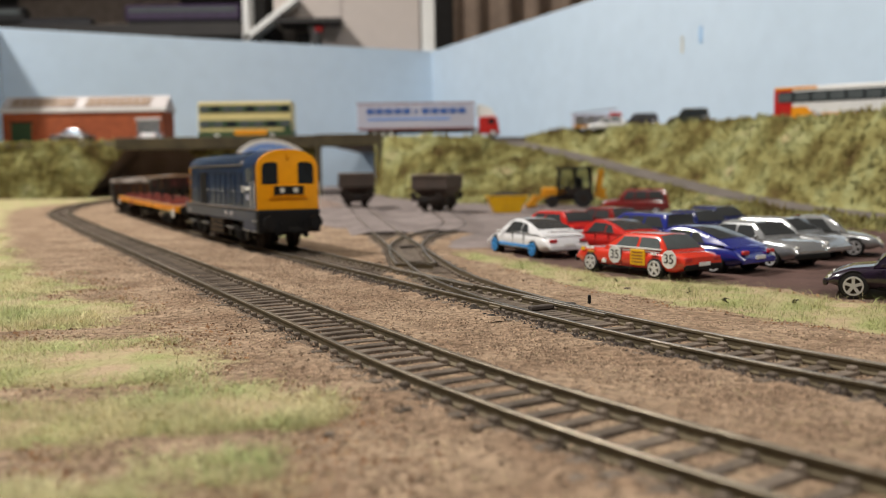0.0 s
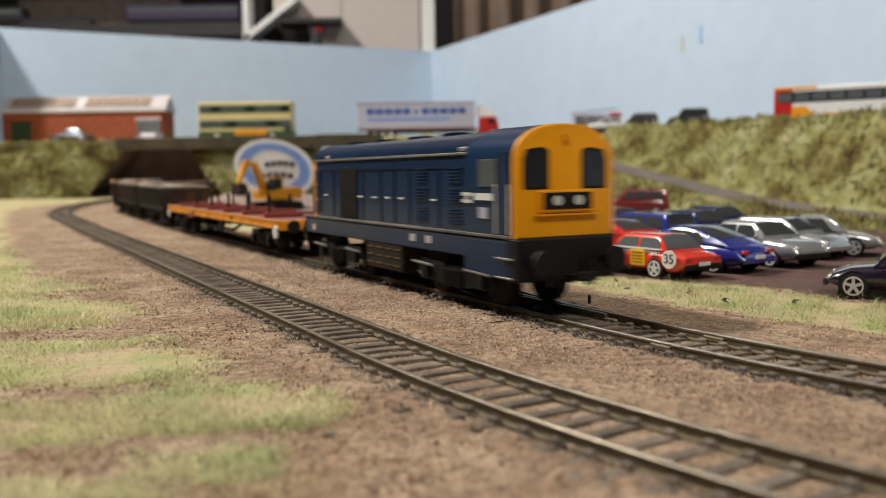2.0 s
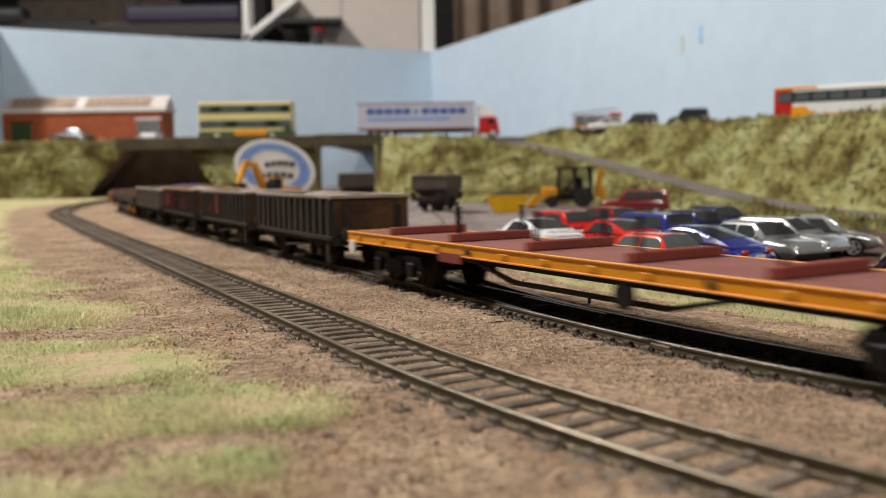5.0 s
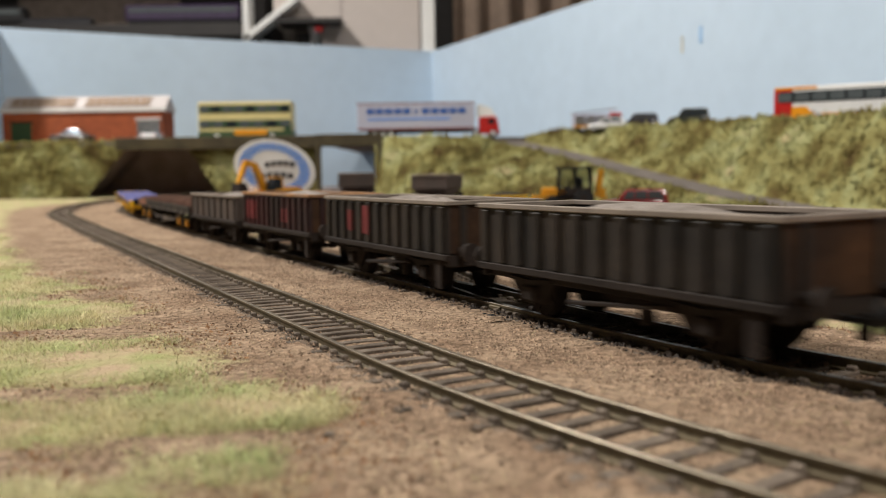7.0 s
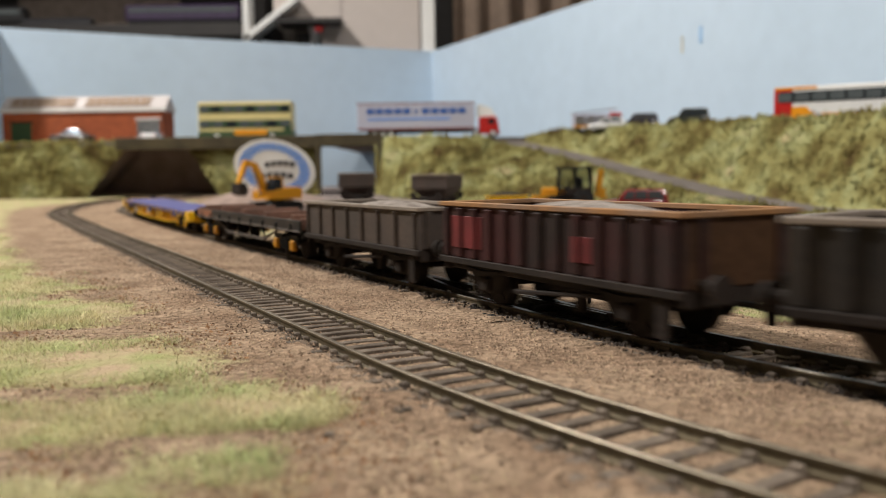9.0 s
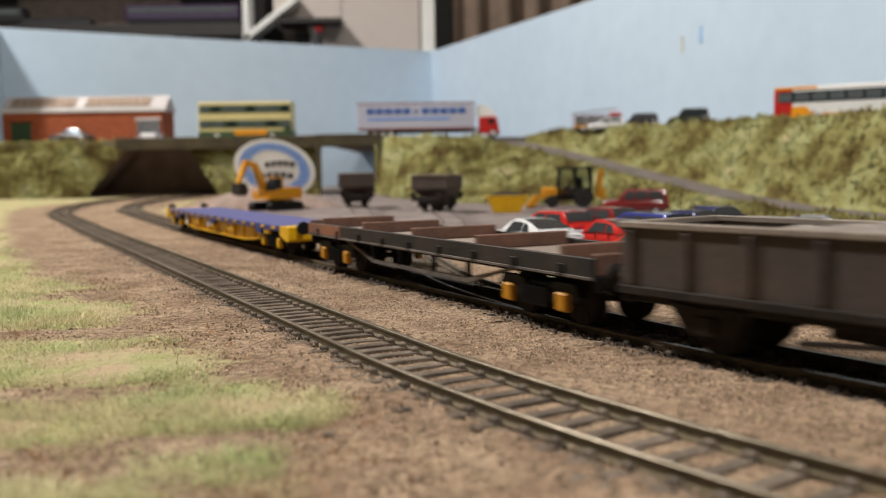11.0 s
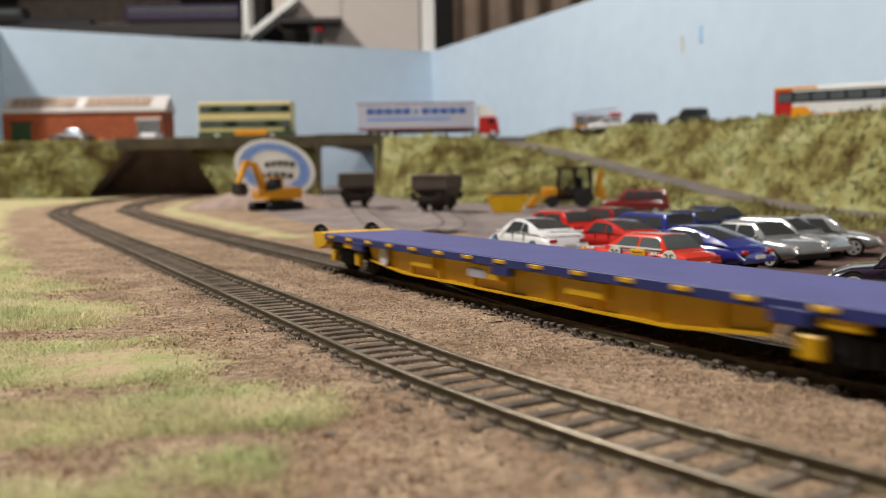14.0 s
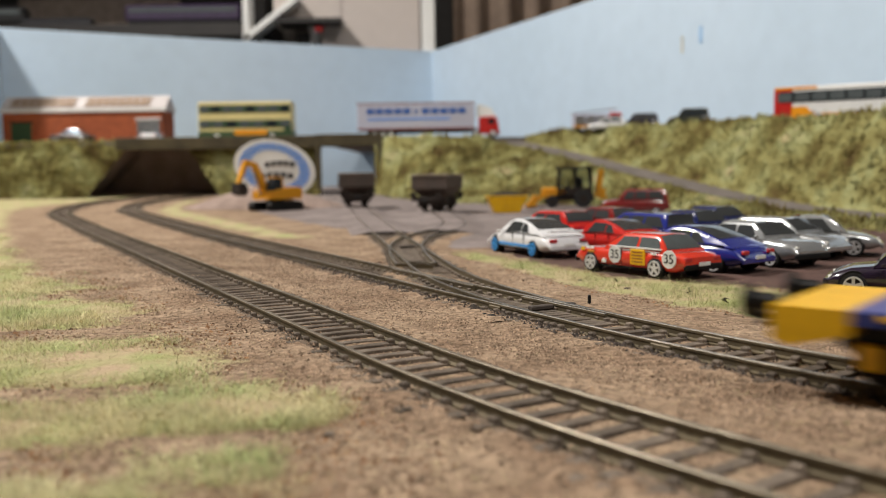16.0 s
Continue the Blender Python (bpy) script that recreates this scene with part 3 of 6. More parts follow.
def ballast(line, name, label, mats, lo, hi, seed, flush=False):
    """A low uneven bed along a track: sunk between the rails, loosely heaped round the sleeper ends."""
    if flush:
        cross = [(-22, -2.7), (-17, -1.6), (-11, -0.55), (-9.2, -0.45), (-7.2, -0.45), (0, -0.35), (7.2, -0.45), (9.2, -0.45), (11, -0.55), (17, -1.6), (22, -2.7)]
    else:
        cross = [(-26, -3.3), (-21, -2.5), (-17, -2.1), (-14.4, -2.05), (-12.2, -2.2), (-10.2, -2.35), (-9.4, -2.8), (-7.0, -3.3), (-4, -3.3), (0, -3.2), (4, -3.3), (7.0, -3.3), (9.4, -2.8), (10.2, -2.35), (12.2, -2.2), (14.4, -2.05), (17, -2.1), (21, -2.5), (26, -3.3)]
    q = random.Random(seed)
    rows = []
    for (x0, y0, t0), (x1, y1, t1) in zip(line[lo:hi], line[lo + 1:hi + 1]):
        for f in (0, 0.33, 0.67):
            x, y, th = x0 + (x1 - x0) * f, y0 + (y1 - y0) * f, t0 + (t1 - t0) * f
            row = []
            for a, z in cross:
                px, py = x - math.sin(th) * a, y + math.cos(th) * a
                e = 0.08 if flush else 0.5 if abs(a) < 9 else 0.85 if abs(a) < 20 else 0.25
                row.append((px, py, rise(y) + z + e * (rough(px, py, 6, seed) + 0.7 * q.uniform(-.5, .5))))
            rows.append(row)
    bm = loft(rows, closed=False)
    n = len(cross) - 1
    bm.faces.ensure_lookup_table()
    for k, f in enumerate(bm.faces):
        f.material_index = 0 if abs((cross[k % n][0] + cross[k % n + 1][0]) / 2) < 12.5 else len(mats) - 1
    ob = link(name, bm, mats, smooth=True)
    return tagged(ob, label, "ballast", kind="structure")


BED = material("ballast_bed", (0.235, 0.175, 0.128), 0.95, 0, 0.7, 130, (0.125, 0.093, 0.07), 0.8, spec=0.15)
BEDD = material("dark_ballast_bed", (0.17, 0.125, 0.095), 0.95, 0, 0.5, 130, (0.085, 0.066, 0.052), 0.8, spec=0.2)
ballast(OUTER, "ballast_outer", "brown earthy ballast along the outer track", [BED, EARTH], 20, 300, 1)
ballast(INNER, "ballast_inner", "dark ballast along the inner track", [BEDD, EARTH], 20, 300, 2)
ballast(SIDING_A, "ballast_siding", "grey-brown ballast of the siding", [BEDD, EARTH], 6, 74, 3)
ballast(SIDING_B, "ballast_siding", "dark ballast of the branching siding", [BEDD, EARTH], 8, 46, 4)
ballast(SIDING_A, "yard_infill", "grey yard surface laid flush round the siding rails", [YARD], 74, 145, 5, True)
ballast(SIDING_B, "yard_infill", "grey yard surface laid flush round the branch rails", [YARD], 46, 110, 6, True)

# turnout: check rails, tie bar and lever block
turnout = tagged(new("turnout"), "turnout blades and check rails of the siding", "turnout", kind="structure")
for s0, s1, side in ((235, 300, 6.7), (165, 205, 6.4)):
    line = [on_track(s) for s in range(s0, s1 + 1, 5)]
    rail_mesh(line, -side, "check_rail", turnout, drop=0.05)
th = on_track(152)[2]
for u, v, w in ((31, 254, 15), (-17, 470, 13)):
    part("tie_bar", box((u, v, -1.2), (2.6, w, 1.2), 0.25, rz=math.degrees(th)), GRITD, turnout)
part("point_motor_cover", box((33.5, 253.0, -1.9), (8, 4.0, 0.8), 0.3, rz=math.degrees(th)), UNDER, turnout, "flat dark cover plate between the rails")
part("lever", box((43.6, 266, -1.1), (0.9, 0.9, 2.6), 0.2, rz=math.degrees(th)), BLACK, turnout)
for u, v, w in ((12.9, 244, 2.6), (13.6, 242.6, 1.6), (11.2, 246, 1.8)):
    part("lever_block", box((u, v, -2.3), (w * .8, w * .7, 1.2), 0.3, rz=math.degrees(th) + u * 9), BLACK, turnout)
for s, side in ((128, 8.25), (128, -8.25), (196, 8.25), (60, 8.25)):
    u, v, h = on_track(s, side)
    part("rail_joiner", box((u, v, -1.3), (6, 1.7, 1.3), 0.2, rz=math.degrees(h)), RAIL, turnout)


# ---- rolling stock: x runs forward, y to the left, z up from the rail head ----
def wheelset(parent, x, r=6.2, name="wheelset"):
    bm = rod((0, -9, 0), (0, 9, 0), 1.0, 8)
    for s in (-1, 1):
        rod((0, s * 7.0, 0), (0, s * 9.6, 0), r, 24, bm)
        rod((0, s * 6.4, 0), (0, s * 7.0, 0), r + 0.7, 24, bm)
        for k in range(4):
            a = k * 1.571
            box((math.cos(a) * r * 0.55, s * 9.7, math.sin(a) * r * 0.55), (1.2, 0.5, r * 0.6), 0, bm=bm, ry=-math.degrees(a) + 90)
    ob = part(name, bm, UNDER, parent)
    ob.location = (x * MM, 0, r * MM)
    ob["roll_radius"] = r
    return ob


def buffer_pair(parent, x, d, mat=BLACK, r=2.9, z=13.9):
    for s in (-1, 1):
        bm = rod((x, s * 11.5, z), (x + d * 5, s * 11.5, z), 1.5, 10)
        rod((x + d * 5, s * 11.5, z), (x + d * 6.2, s * 11.5, z), r, 16, bm)
        part("buffer", bm, mat, parent)
    bm = box((x + d * 4, 0, 9.5), (10, 1.6, 1.2), 0.2)
    box((x + d * 8, 0, 10.3), (1.2, 7, 2.4), 0.3, bm=bm)
    part("coupling", bm, BLACK, parent)


def bogie(parent, x, half=17.0, r=6.2, mat=UNDER, box_mat=None, steel=False, width=13.5):
    """A four-wheeled bogie under a vehicle; its frame is one mesh, wheelsets and axle boxes are its parts."""
    bm = bmesh.new()
    for s in (-1, 1):
        prism([(-half - 6, 7.5), (-half - 4, 10.5), (-7, 10.5), (-5, 8.8), (5, 8.8), (7, 10.5), (half + 4, 10.5), (half + 6, 7.5), (half + 3, 6), (half - 4, 6), (half - 7, 4.2), (7, 4.0), (-7, 4.0), (-half + 7, 4.2), (-half + 4, 6), (-half - 3, 6)], s * width - 0.9, s * width + 0.9, bm)
        for k in (-4.5, -1.5, 1.5, 4.5):
            rod((k, s * (width + 1.2), 4.0), (k, s * (width + 1.2), 8.6), 1.1, 8, bm)
    box((0, 0, 8.5), (9, width * 2, 3), 0.4, bm=bm)
    ob = part("bogie", bm, mat, parent)
    ob.location = (x * MM, 0, 0)
    for d in (-half, half):
        wheelset(ob, d, r)
        for s in (-1, 1):
            part("axle_box", box((d, s * (width + 1.4), r), (4.2, 2.2, 4.6), 0.5), box_mat or mat, ob, "yellow axle box" if box_mat else "")
            if steel:
                part("brake_rod", rod((d - 8, s * (width + 2.2), 9.6), (d + 6, s * (width + 2.2), 9.1), 0.45, 6), STEEL, ob)
    return ob


def rounded(w, z0, z1, zt, n=10, p=2.3):
    """Half-round roof section: (y, z) from one lower corner over the top to the other."""
    pts = [(-w, z0)]
    for i in range(n + 1):
        a = math.pi * (1 - i / n)
        c, s = math.cos(a), math.sin(a)
        pts.append((w * math.copysign(abs(c) ** (2 / p), c), z1 + (zt - z1) * abs(s) ** (2 / p)))
    return pts + [(w, z0)]


def writing(text, size, m, mat, parent, name="number"):
    cu = bpy.data.curves.new(name, "FONT")
    cu.body, cu.size, cu.align_x, cu.align_y, cu.extrude = text, size * MM, "CENTER", "CENTER", 0.06 * MM
    tmp = bpy.data.objects.new("tmp", cu)
    scene.collection.objects.link(tmp)
    bpy.context.view_layer.update()
    me = bpy.data.meshes.new_from_object(tmp.evaluated_get(bpy.context.evaluated_depsgraph_get()))
    bpy.data.objects.remove(tmp)
    me.materials.append(mat)
    ob = new(name, me)
    ob.parent = parent
    ob.matrix_basis = m
    return ob


def locomotive():
    t = thing("locomotive", "rail-blue diesel locomotive with plain orange-yellow cab front", "locomotive")
    # lower frame and footplate
    part("frame", box((-83.5, 0, 16.6), (161, 31.6, 6.2), 0.5), BLUE, t)
    part("footplate", box((-84.5, 0, 20.1), (163, 32.4, 0.9), 0.2), WEATHER, t, "weathered grey footplate edge")
    part("cab_skirt", box((-15.0, 0, 14.0), (24, 31.8, 10.5), 0.6), BLUE, t)
    # bonnet
    w, a, b = 14.7, -155.0, -26.0
    rings = [[(x, y * (1 - e * 0.06), z if z < 25 else z - e * 1.2) for y, z in rounded(w, 20.3, 41.0, 48.6)] for x, e in ((a + 1.6, 0), (b, 0))]
    part("bonnet", loft(rings), BLUE, t, smooth=True)
    rings = [[(x, y * k, 20.3 + (z - 20.3) * k) for y, z in rounded(w, 20.3, 41.0, 48.6)] for x, k in ((a + 3.6, 1.006), (a + 1.0, 1.004), (a + 0.3, 0.985), (a, 0.95))]
    part("bonnet_end", loft(rings), YELLOW, t, "yellow rounded bonnet end", smooth=True)
    rings = [[(x, y, z) for y, z in rounded(w + 0.25, 42.6, 43.0, 49.0)] for x in (a + 2, b)]
    part("roof", loft(rings), BLUEROOF, t, smooth=True)
    for s in (-1, 1):
        part("rain_strip", box((-90, s * 15.0, 42.6), (128, 0.7, 0.7), 0.15), STEEL, t)
    for x in (-140, -112, -84, -58):
        bm = rod((x, 0, 48.3), (x, 0, 49.5), 5.2, 20)
        rod((x, 0, 49.5), (x, 0, 49.8), 3.4, 16, bm)
        part("roof_fan", bm, BLUEROOF, t)
    # cab
    cabp = rounded(15.7, 19.8, 40.6, 49.8, 12, 2.2)
    part("cab", loft([[(x, y, z) for y, z in cabp] for x in (-26, -1.2)]), BLUE, t, smooth=True)
    face = [[(x, y * k, 35 + (z - 35) * k) for y, z in cabp] for x, k in ((-1.4, 1.004), (-0.3, 1.0), (0.0, 0.975))]
    part("cab_front", loft(face), YELLOW, t, "flat orange-yellow cab front with rounded top", smooth=True)
    for s in (-1, 1):
        win = prism([(s * 5.8, 33.2), (s * 12.7, 33.2), (s * 12.7, 40.2), (s * 12.0, 42.4), (s * 7.4, 43.0), (s * 5.8, 42.4)], -0.6, 0.2, axis="x")
        wp = part("cab_window", win, GLASS, t, "dark cab window")
        part("window_frame", prism([(s * 5.2, 32.6), (s * 13.3, 32.6), (s * 13.3, 40.4), (s * 12.3, 43.0), (s * 7.2, 43.6), (s * 5.2, 42.8)], -0.8, 0.1, axis="x"), BLACK, wp)
        part("wiper", rod((0.4, s * 9, 43.6), (0.4, s * 10.5, 37.6), 0.18, 5), BLACK, wp)
        part("side_window", box((-13.5, s * 15.95, 37.0), (9.8, 0.35, 7.4), 0.15), GLASSG, t, "grey cab side window")
        part("cab_door", box((-5.2, s * 15.95, 32.0), (5.0, 0.3, 21), 0.1), BLUE, t)
        for x in (-1.6, -8.2):
            part("handrail", rod((x, s * 16.8, 21), (x, s * 16.8, 34), 0.25, 6), WHITE, t)
        part("step", box((-4.8, s * 15.9, 14.5), (7.5, 1.4, 0.5), 0.1), STEEL, t)
        part("step", box((-4.8, s * 15.9, 9.4), (7.5, 1.4, 0.5), 0.1), STEEL, t)
    code = part("headcode_box", box((0.4, 0, 29.4), (1.4, 17.5, 6.0), 0.4), YELLOW, t)
    part("headcode_panel", box((1.15, 0, 29.5), (0.3, 15.4, 4.4), 0.1), BLACK, code)
    for s in (-1, 1):
        part("marker_lamp", rod((1.2, s * 3.4, 29.6), (1.5, s * 3.4, 29.6), 1.35, 14), LAMPLENS, code, "white marker lamp")
    part("lamp_ledge", box((0.5, 0, 25.8), (1.0, 20, 0.5), 0.1), YELLOW, t)
    part("lamp_iron", box((0.5, 0, 46.2), (0.8, 1.6, 2.0), 0.2), YELLOW, t)
    part("buffer_beam", box((-1.0, 0, 14.2), (4.6, 31.8, 11.4), 0.5), BLACK, t)
    part("buffer_beam", box((-163, 0, 14.5), (2.4, 32, 8.0), 0.5), BLACK, t)
    buffer_pair(t, 1.4, 1, r=3.4)
    buffer_pair(t, -164, -1, r=3.4)
    for y in (-7, -5, 5, 7):
        part("brake_pipe", rod((1.5, y, 14), (2.6, y, 7), 0.5, 6), BLACK, t)
    # side details of the bonnet
    for s in (-1, 1):
        y = s * 14.85
        part("radiator_grille", box((-116.7, y, 30.0), (17, 0.5, 18.6), 0.1), GRILLE, t, "dark mesh radiator grille")
        for c, wd in ((-149.5, 7), (-55.5, 8), (-34, 8)):
            for row in range(3):
                for k in range(5):
                    part("louvre", box((c, y, 22.4 + row * 6.0 + k * 1.0), (wd, 0.7, 0.35), 0, rx=s * 25), BLUE, t)
        for x in (-140, -104.5, -92, -81, -70, -47):
            part("door_handle", box((x, y + s * 0.25, 29.0), (3.0, 0.5, 0.6), 0.1), WHITE, t)
        for x in (-132, -103, -87, -76, -64.5, -44):
            part("door_seam", box((x, y, 29.5), (0.25, 0.3, 17), 0), BLACK, t)
        part("door_seam", box((-90, y, 38.6), (125, 0.3, 0.25), 0), BLACK, t)
        logo = part("emblem", box((-24.5, s * 16.15, 31.2), (5.5, 0.2, 0.9), 0), WHITE, t, "white double-arrow style emblem")
        part("emblem_bar", box((-24.5, s * 16.15, 29.2), (5.5, 0.2, 0.9), 0), WHITE, logo)
        part("emblem_bar", box((-24.5, s * 16.15, 30.2), (1.2, 0.2, 2.6), 0, ry=30), WHITE, logo)
        part("running_number", box((-15.6, s * 16.15, 30.6), (9.6, 0.2, 1.9), 0), WHITE, t, "white number shown as a bar")
        part("data_panel", box((-15.6, s * 16.15, 26.2), (4.6, 0.2, 3.0), 0), PLATE, t)
        for x, z, mat in ((-138, 43.2, ROOFW), (-29, 43.4, ROOFW), (-60, 17.0, ROOFW), (-49, 17.0, ROOFW), (-152, 16.0, ROOFW)):
            part("notice", box((x, 15.95 * s if z < 20 else 14.2 * s, z), (3.6, 0.4 if z < 20 else 1.2, 2.2), 0, rx=(-s * 24 if z > 20 else 0)), mat, t, "pale warning notice")
        bm = box((-84, s * 12.5, 9.2), (30, 6, 9), 0.5)
        tank = part("battery_box", bm, UNDER, t, "dark brown battery box")
        for i in range(4):
            for j in range(3):
                part("hinge", box((-95 + i * 7.4, s * 15.7, 6.6 + j * 2.7), (4.2, 0.3, 0.4), 0), material("aged_brass", (0.30, 0.17, 0.04), 0.5, 0.5) if "aged_brass" not in bpy.data.materials else bpy.data.materials["aged_brass"], tank)
    for x in (-36, -128):
        bogie(t, x, 17, 7.0, BLACK, None, True)
    return t


def bolster_flat():
    t = thing("bolster_wagon", "orange-edged bogie bolster wagon with maroon deck, empty", "wagon")
    f, r = -198.0, -453.0
    m = (f + r) / 2
    part("deck", box((m, 0, 16.0), (r * -1 + f - 1, 31.5, 1.0), 0.2), DECKRED, t, "flat maroon deck")
    for s in (-1, 1):
        bm = box((m, s * 16.2, 14.6), (f - r, 1.0, 3.8), 0.2)
        box((m, s * 16.9, 16.3), (f - r, 0.6, 0.5), 0.1, bm=bm)
        box((m, s * 16.9, 13.0), (f - r, 0.6, 0.5), 0.1, bm=bm)
        sb = part("solebar", bm, ORANGE, t, "orange solebar channel")
        for k in range(14):
            part("ring", box((f - 9 - k * 18.2, s * 17.1, 14.5), (2.2, 0.6, 1.6), 0.2), BLACK if k in (4, 9) else ORANGE, sb)
        part("disc", rod((f - 4, s * 16.6, 11.2), (f - 4, s * 17.4, 11.2), 3.0, 20), WHITE, t, "round white disc")
        part("disc", rod((r + 4, s * 16.6, 11.2), (r + 4, s * 17.4, 11.2), 2.4, 20), WHITE, t, "round white disc")
        part("queen_post_truss", prism([(m - 55, 12.5), (m - 30, 6.5), (m + 30, 6.5), (m + 55, 12.5), (m + 52, 12.5), (m + 29, 7.7), (m - 29, 7.7), (m - 52, 12.5)], s * 12 - 0.6, s * 12 + 0.6), BLACK, t)
        part("brake_wheel", rod((m + 20, s * 16, 9.5), (m + 20, s * 16.8, 9.5), 3.4, 16), BLACK, t)
    for d, x in ((1, f), (-1, r)):
        part("headstock", box((x, 0, 14.3), (1.4, 32.5, 4.6), 0.3), ORANGE, t)
        buffer_pair(t, x + d * 0.7, d)
    for k in range(6):
        x = f - 30 - k * 39
        b = part("bolster", box((x, 0, 17.8), (3.0, 29, 2.6), 0.3), BOLSTER, t, "red-brown timber bolster")
        for s in (-1, 1):
            part("stake", rod((x, s * 11.5, 18), (x, s * 11.5, 27), 0.75, 6), BLACK, b)
    part("underframe", box((m, 0, 11.5), (f - r - 24, 20, 2.6), 0.3), BLACK, t)
    part("label_plate", box((m - 55, -17.0, 12.2), (13, 0.6, 3.0), 0.1), BOLSTER, t)
    for x in (f - 34, r + 34):
        bogie(t, x, 13, 6.2, BLACK)
    return t


def box_wagon(f, r, top, mat, rim, label, patches=(), ribs=13, low=False):
    t = thing("box_wagon", label, "wagon", "open box wagons of the train")
    m, length = (f + r) / 2, f - r
    floor = 13.0
    for s in (-1, 1):
        part("side_wall", box((m, s * 15.6, (floor + top) / 2), (length, 1.0, top - floor), 0), mat, t)
    for x in (f - 0.5, r + 0.5):
        part("end_wall", box((x, 0, (floor + top) / 2), (1.0, 30.2, top - floor), 0), BOXBROWN if mat is BOXBROWN else BOXEND, t, "rust-brown end wall with shade in its colour" if mat is not BOXBROWN else "")
    part("floor_plate", box((m, 0, floor + 0.5), (length - 2, 30.2, 1.0), 0), UNDER, t)
    for s in (-1, 1):
        part("top_rim", box((m, s * 15.9, top + 0.3), (length + 1.2, 2.2, 1.3), 0.2), rim, t, "worn rusty top rim")
    for x in (f - 0.3, r + 0.3):
        part("top_rim", box((x, 0, top + 0.28), (2.0, 30, 1.3), 0.2), rim, t, "worn rusty top rim")
    step = (length - 6) / (ribs - 1)
    for s in (-1, 1):
        for k in range(ribs):
            part("rib", box((r + 3 + k * step, s * 16.55, (floor + top) / 2 - 0.2), (2.6 if not low else 1.3, 1.0, top - floor - 1.2), 0.25), mat, t)
        part("sill", box((m, s * 16.4, floor - 0.8), (length + 0.6, 1.4, 1.8), 0.2), UNDER, t)
        part("solebar", box((m, s * 13.2, 10.8), (length - 3, 1.6, 2.8), 0.3), UNDER, t)
        for x0, w, z, h in patches:
            part("red_patch", box((f - x0 - w / 2, s * 16.2, z), (w, 0.5, h), 0.1), PATCHRED, t, "faded red painted patch")
            for k in range(ribs):
                rx = r + 3 + k * step
                if f - x0 - w - 1 < rx < f - x0 + 1:
                    part("red_patch", box((rx, s * 17.08, z), (2.0, 0.2, h), 0), PATCHRED, t, "faded red painted patch")
        for x in (f - 20, r + 20):
            bm = prism([(x - 10, 10), (x - 5, 3.8), (x + 5, 3.8), (x + 10, 10), (x + 6, 10), (x + 3, 8.6), (x - 3, 8.6), (x - 6, 10)], s * 12.4 - 0.7, s * 12.4 + 0.7)
            ax = part("axle_guard", bm, UNDER, t)
            part("axle_box", box((x, s * 13.6, 6.3), (4.4, 2.4, 4.0), 0.5), UNDER, ax)
            part("leaf_spring", prism([(x - 9, 9.6), (x, 8.4), (x + 9, 9.6), (x + 9, 10.4), (x, 9.8), (x - 9, 10.4)], s * 14 - 0.7, s * 14 + 0.7), UNDER, ax)
        part("brake_lever", rod((m + 22, s * 15.0, 9.0), (m - 12, s * 15.4, 6.2), 0.6, 6), UNDER, t)
        part("brake_shoe", box((m + 8, s * 9, 6), (3, 3, 6), 0.4), UNDER, t)
        part("step_plate", box((f - 6, s * 15.8, 7.0), (3.6, 0.8, 9.0), 0.2), UNDER, t)
    for x in (f - 20, r + 20):
        wheelset(t, x, 6.2)
    for d, x in ((1, f), (-1, r)):
        part("headstock", box((x - d * 0.9, 0, 11.5), (1.8, 31.5, 4.4), 0.3), UNDER, t)
        buffer_pair(t, x, d, UNDER)
        for y in (-11, 11) if not low else (-13, 0, 13):
            part("end_post", box((x + d * 0.4, y, (floor + top) / 2), (0.9, 2.0, top - floor - 1), 0.2), mat, t)
    part("brake_gear", box((m, 0, 7.0), (26, 8, 3), 0.5), UNDER, t)
    # heaped load
    rows = []
    q = random.Random(int(-f))
    for i in range(25):
        u = i / 24
        x = r + 2 + (length - 4) * u
        rows.append([(x, y, top - 6.5 + 8.0 * max(0, math.cos((u - 0.5) * 3.0)) ** 0.8 * math.cos(y / 15 * 1.2) + q.uniform(-.5, .5)) for y in [-14.6 + 29.2 * k / 12 for k in range(13)]])
    part("load", loft(rows, closed=False), STONE, t, "grey crushed stone load")
    return t


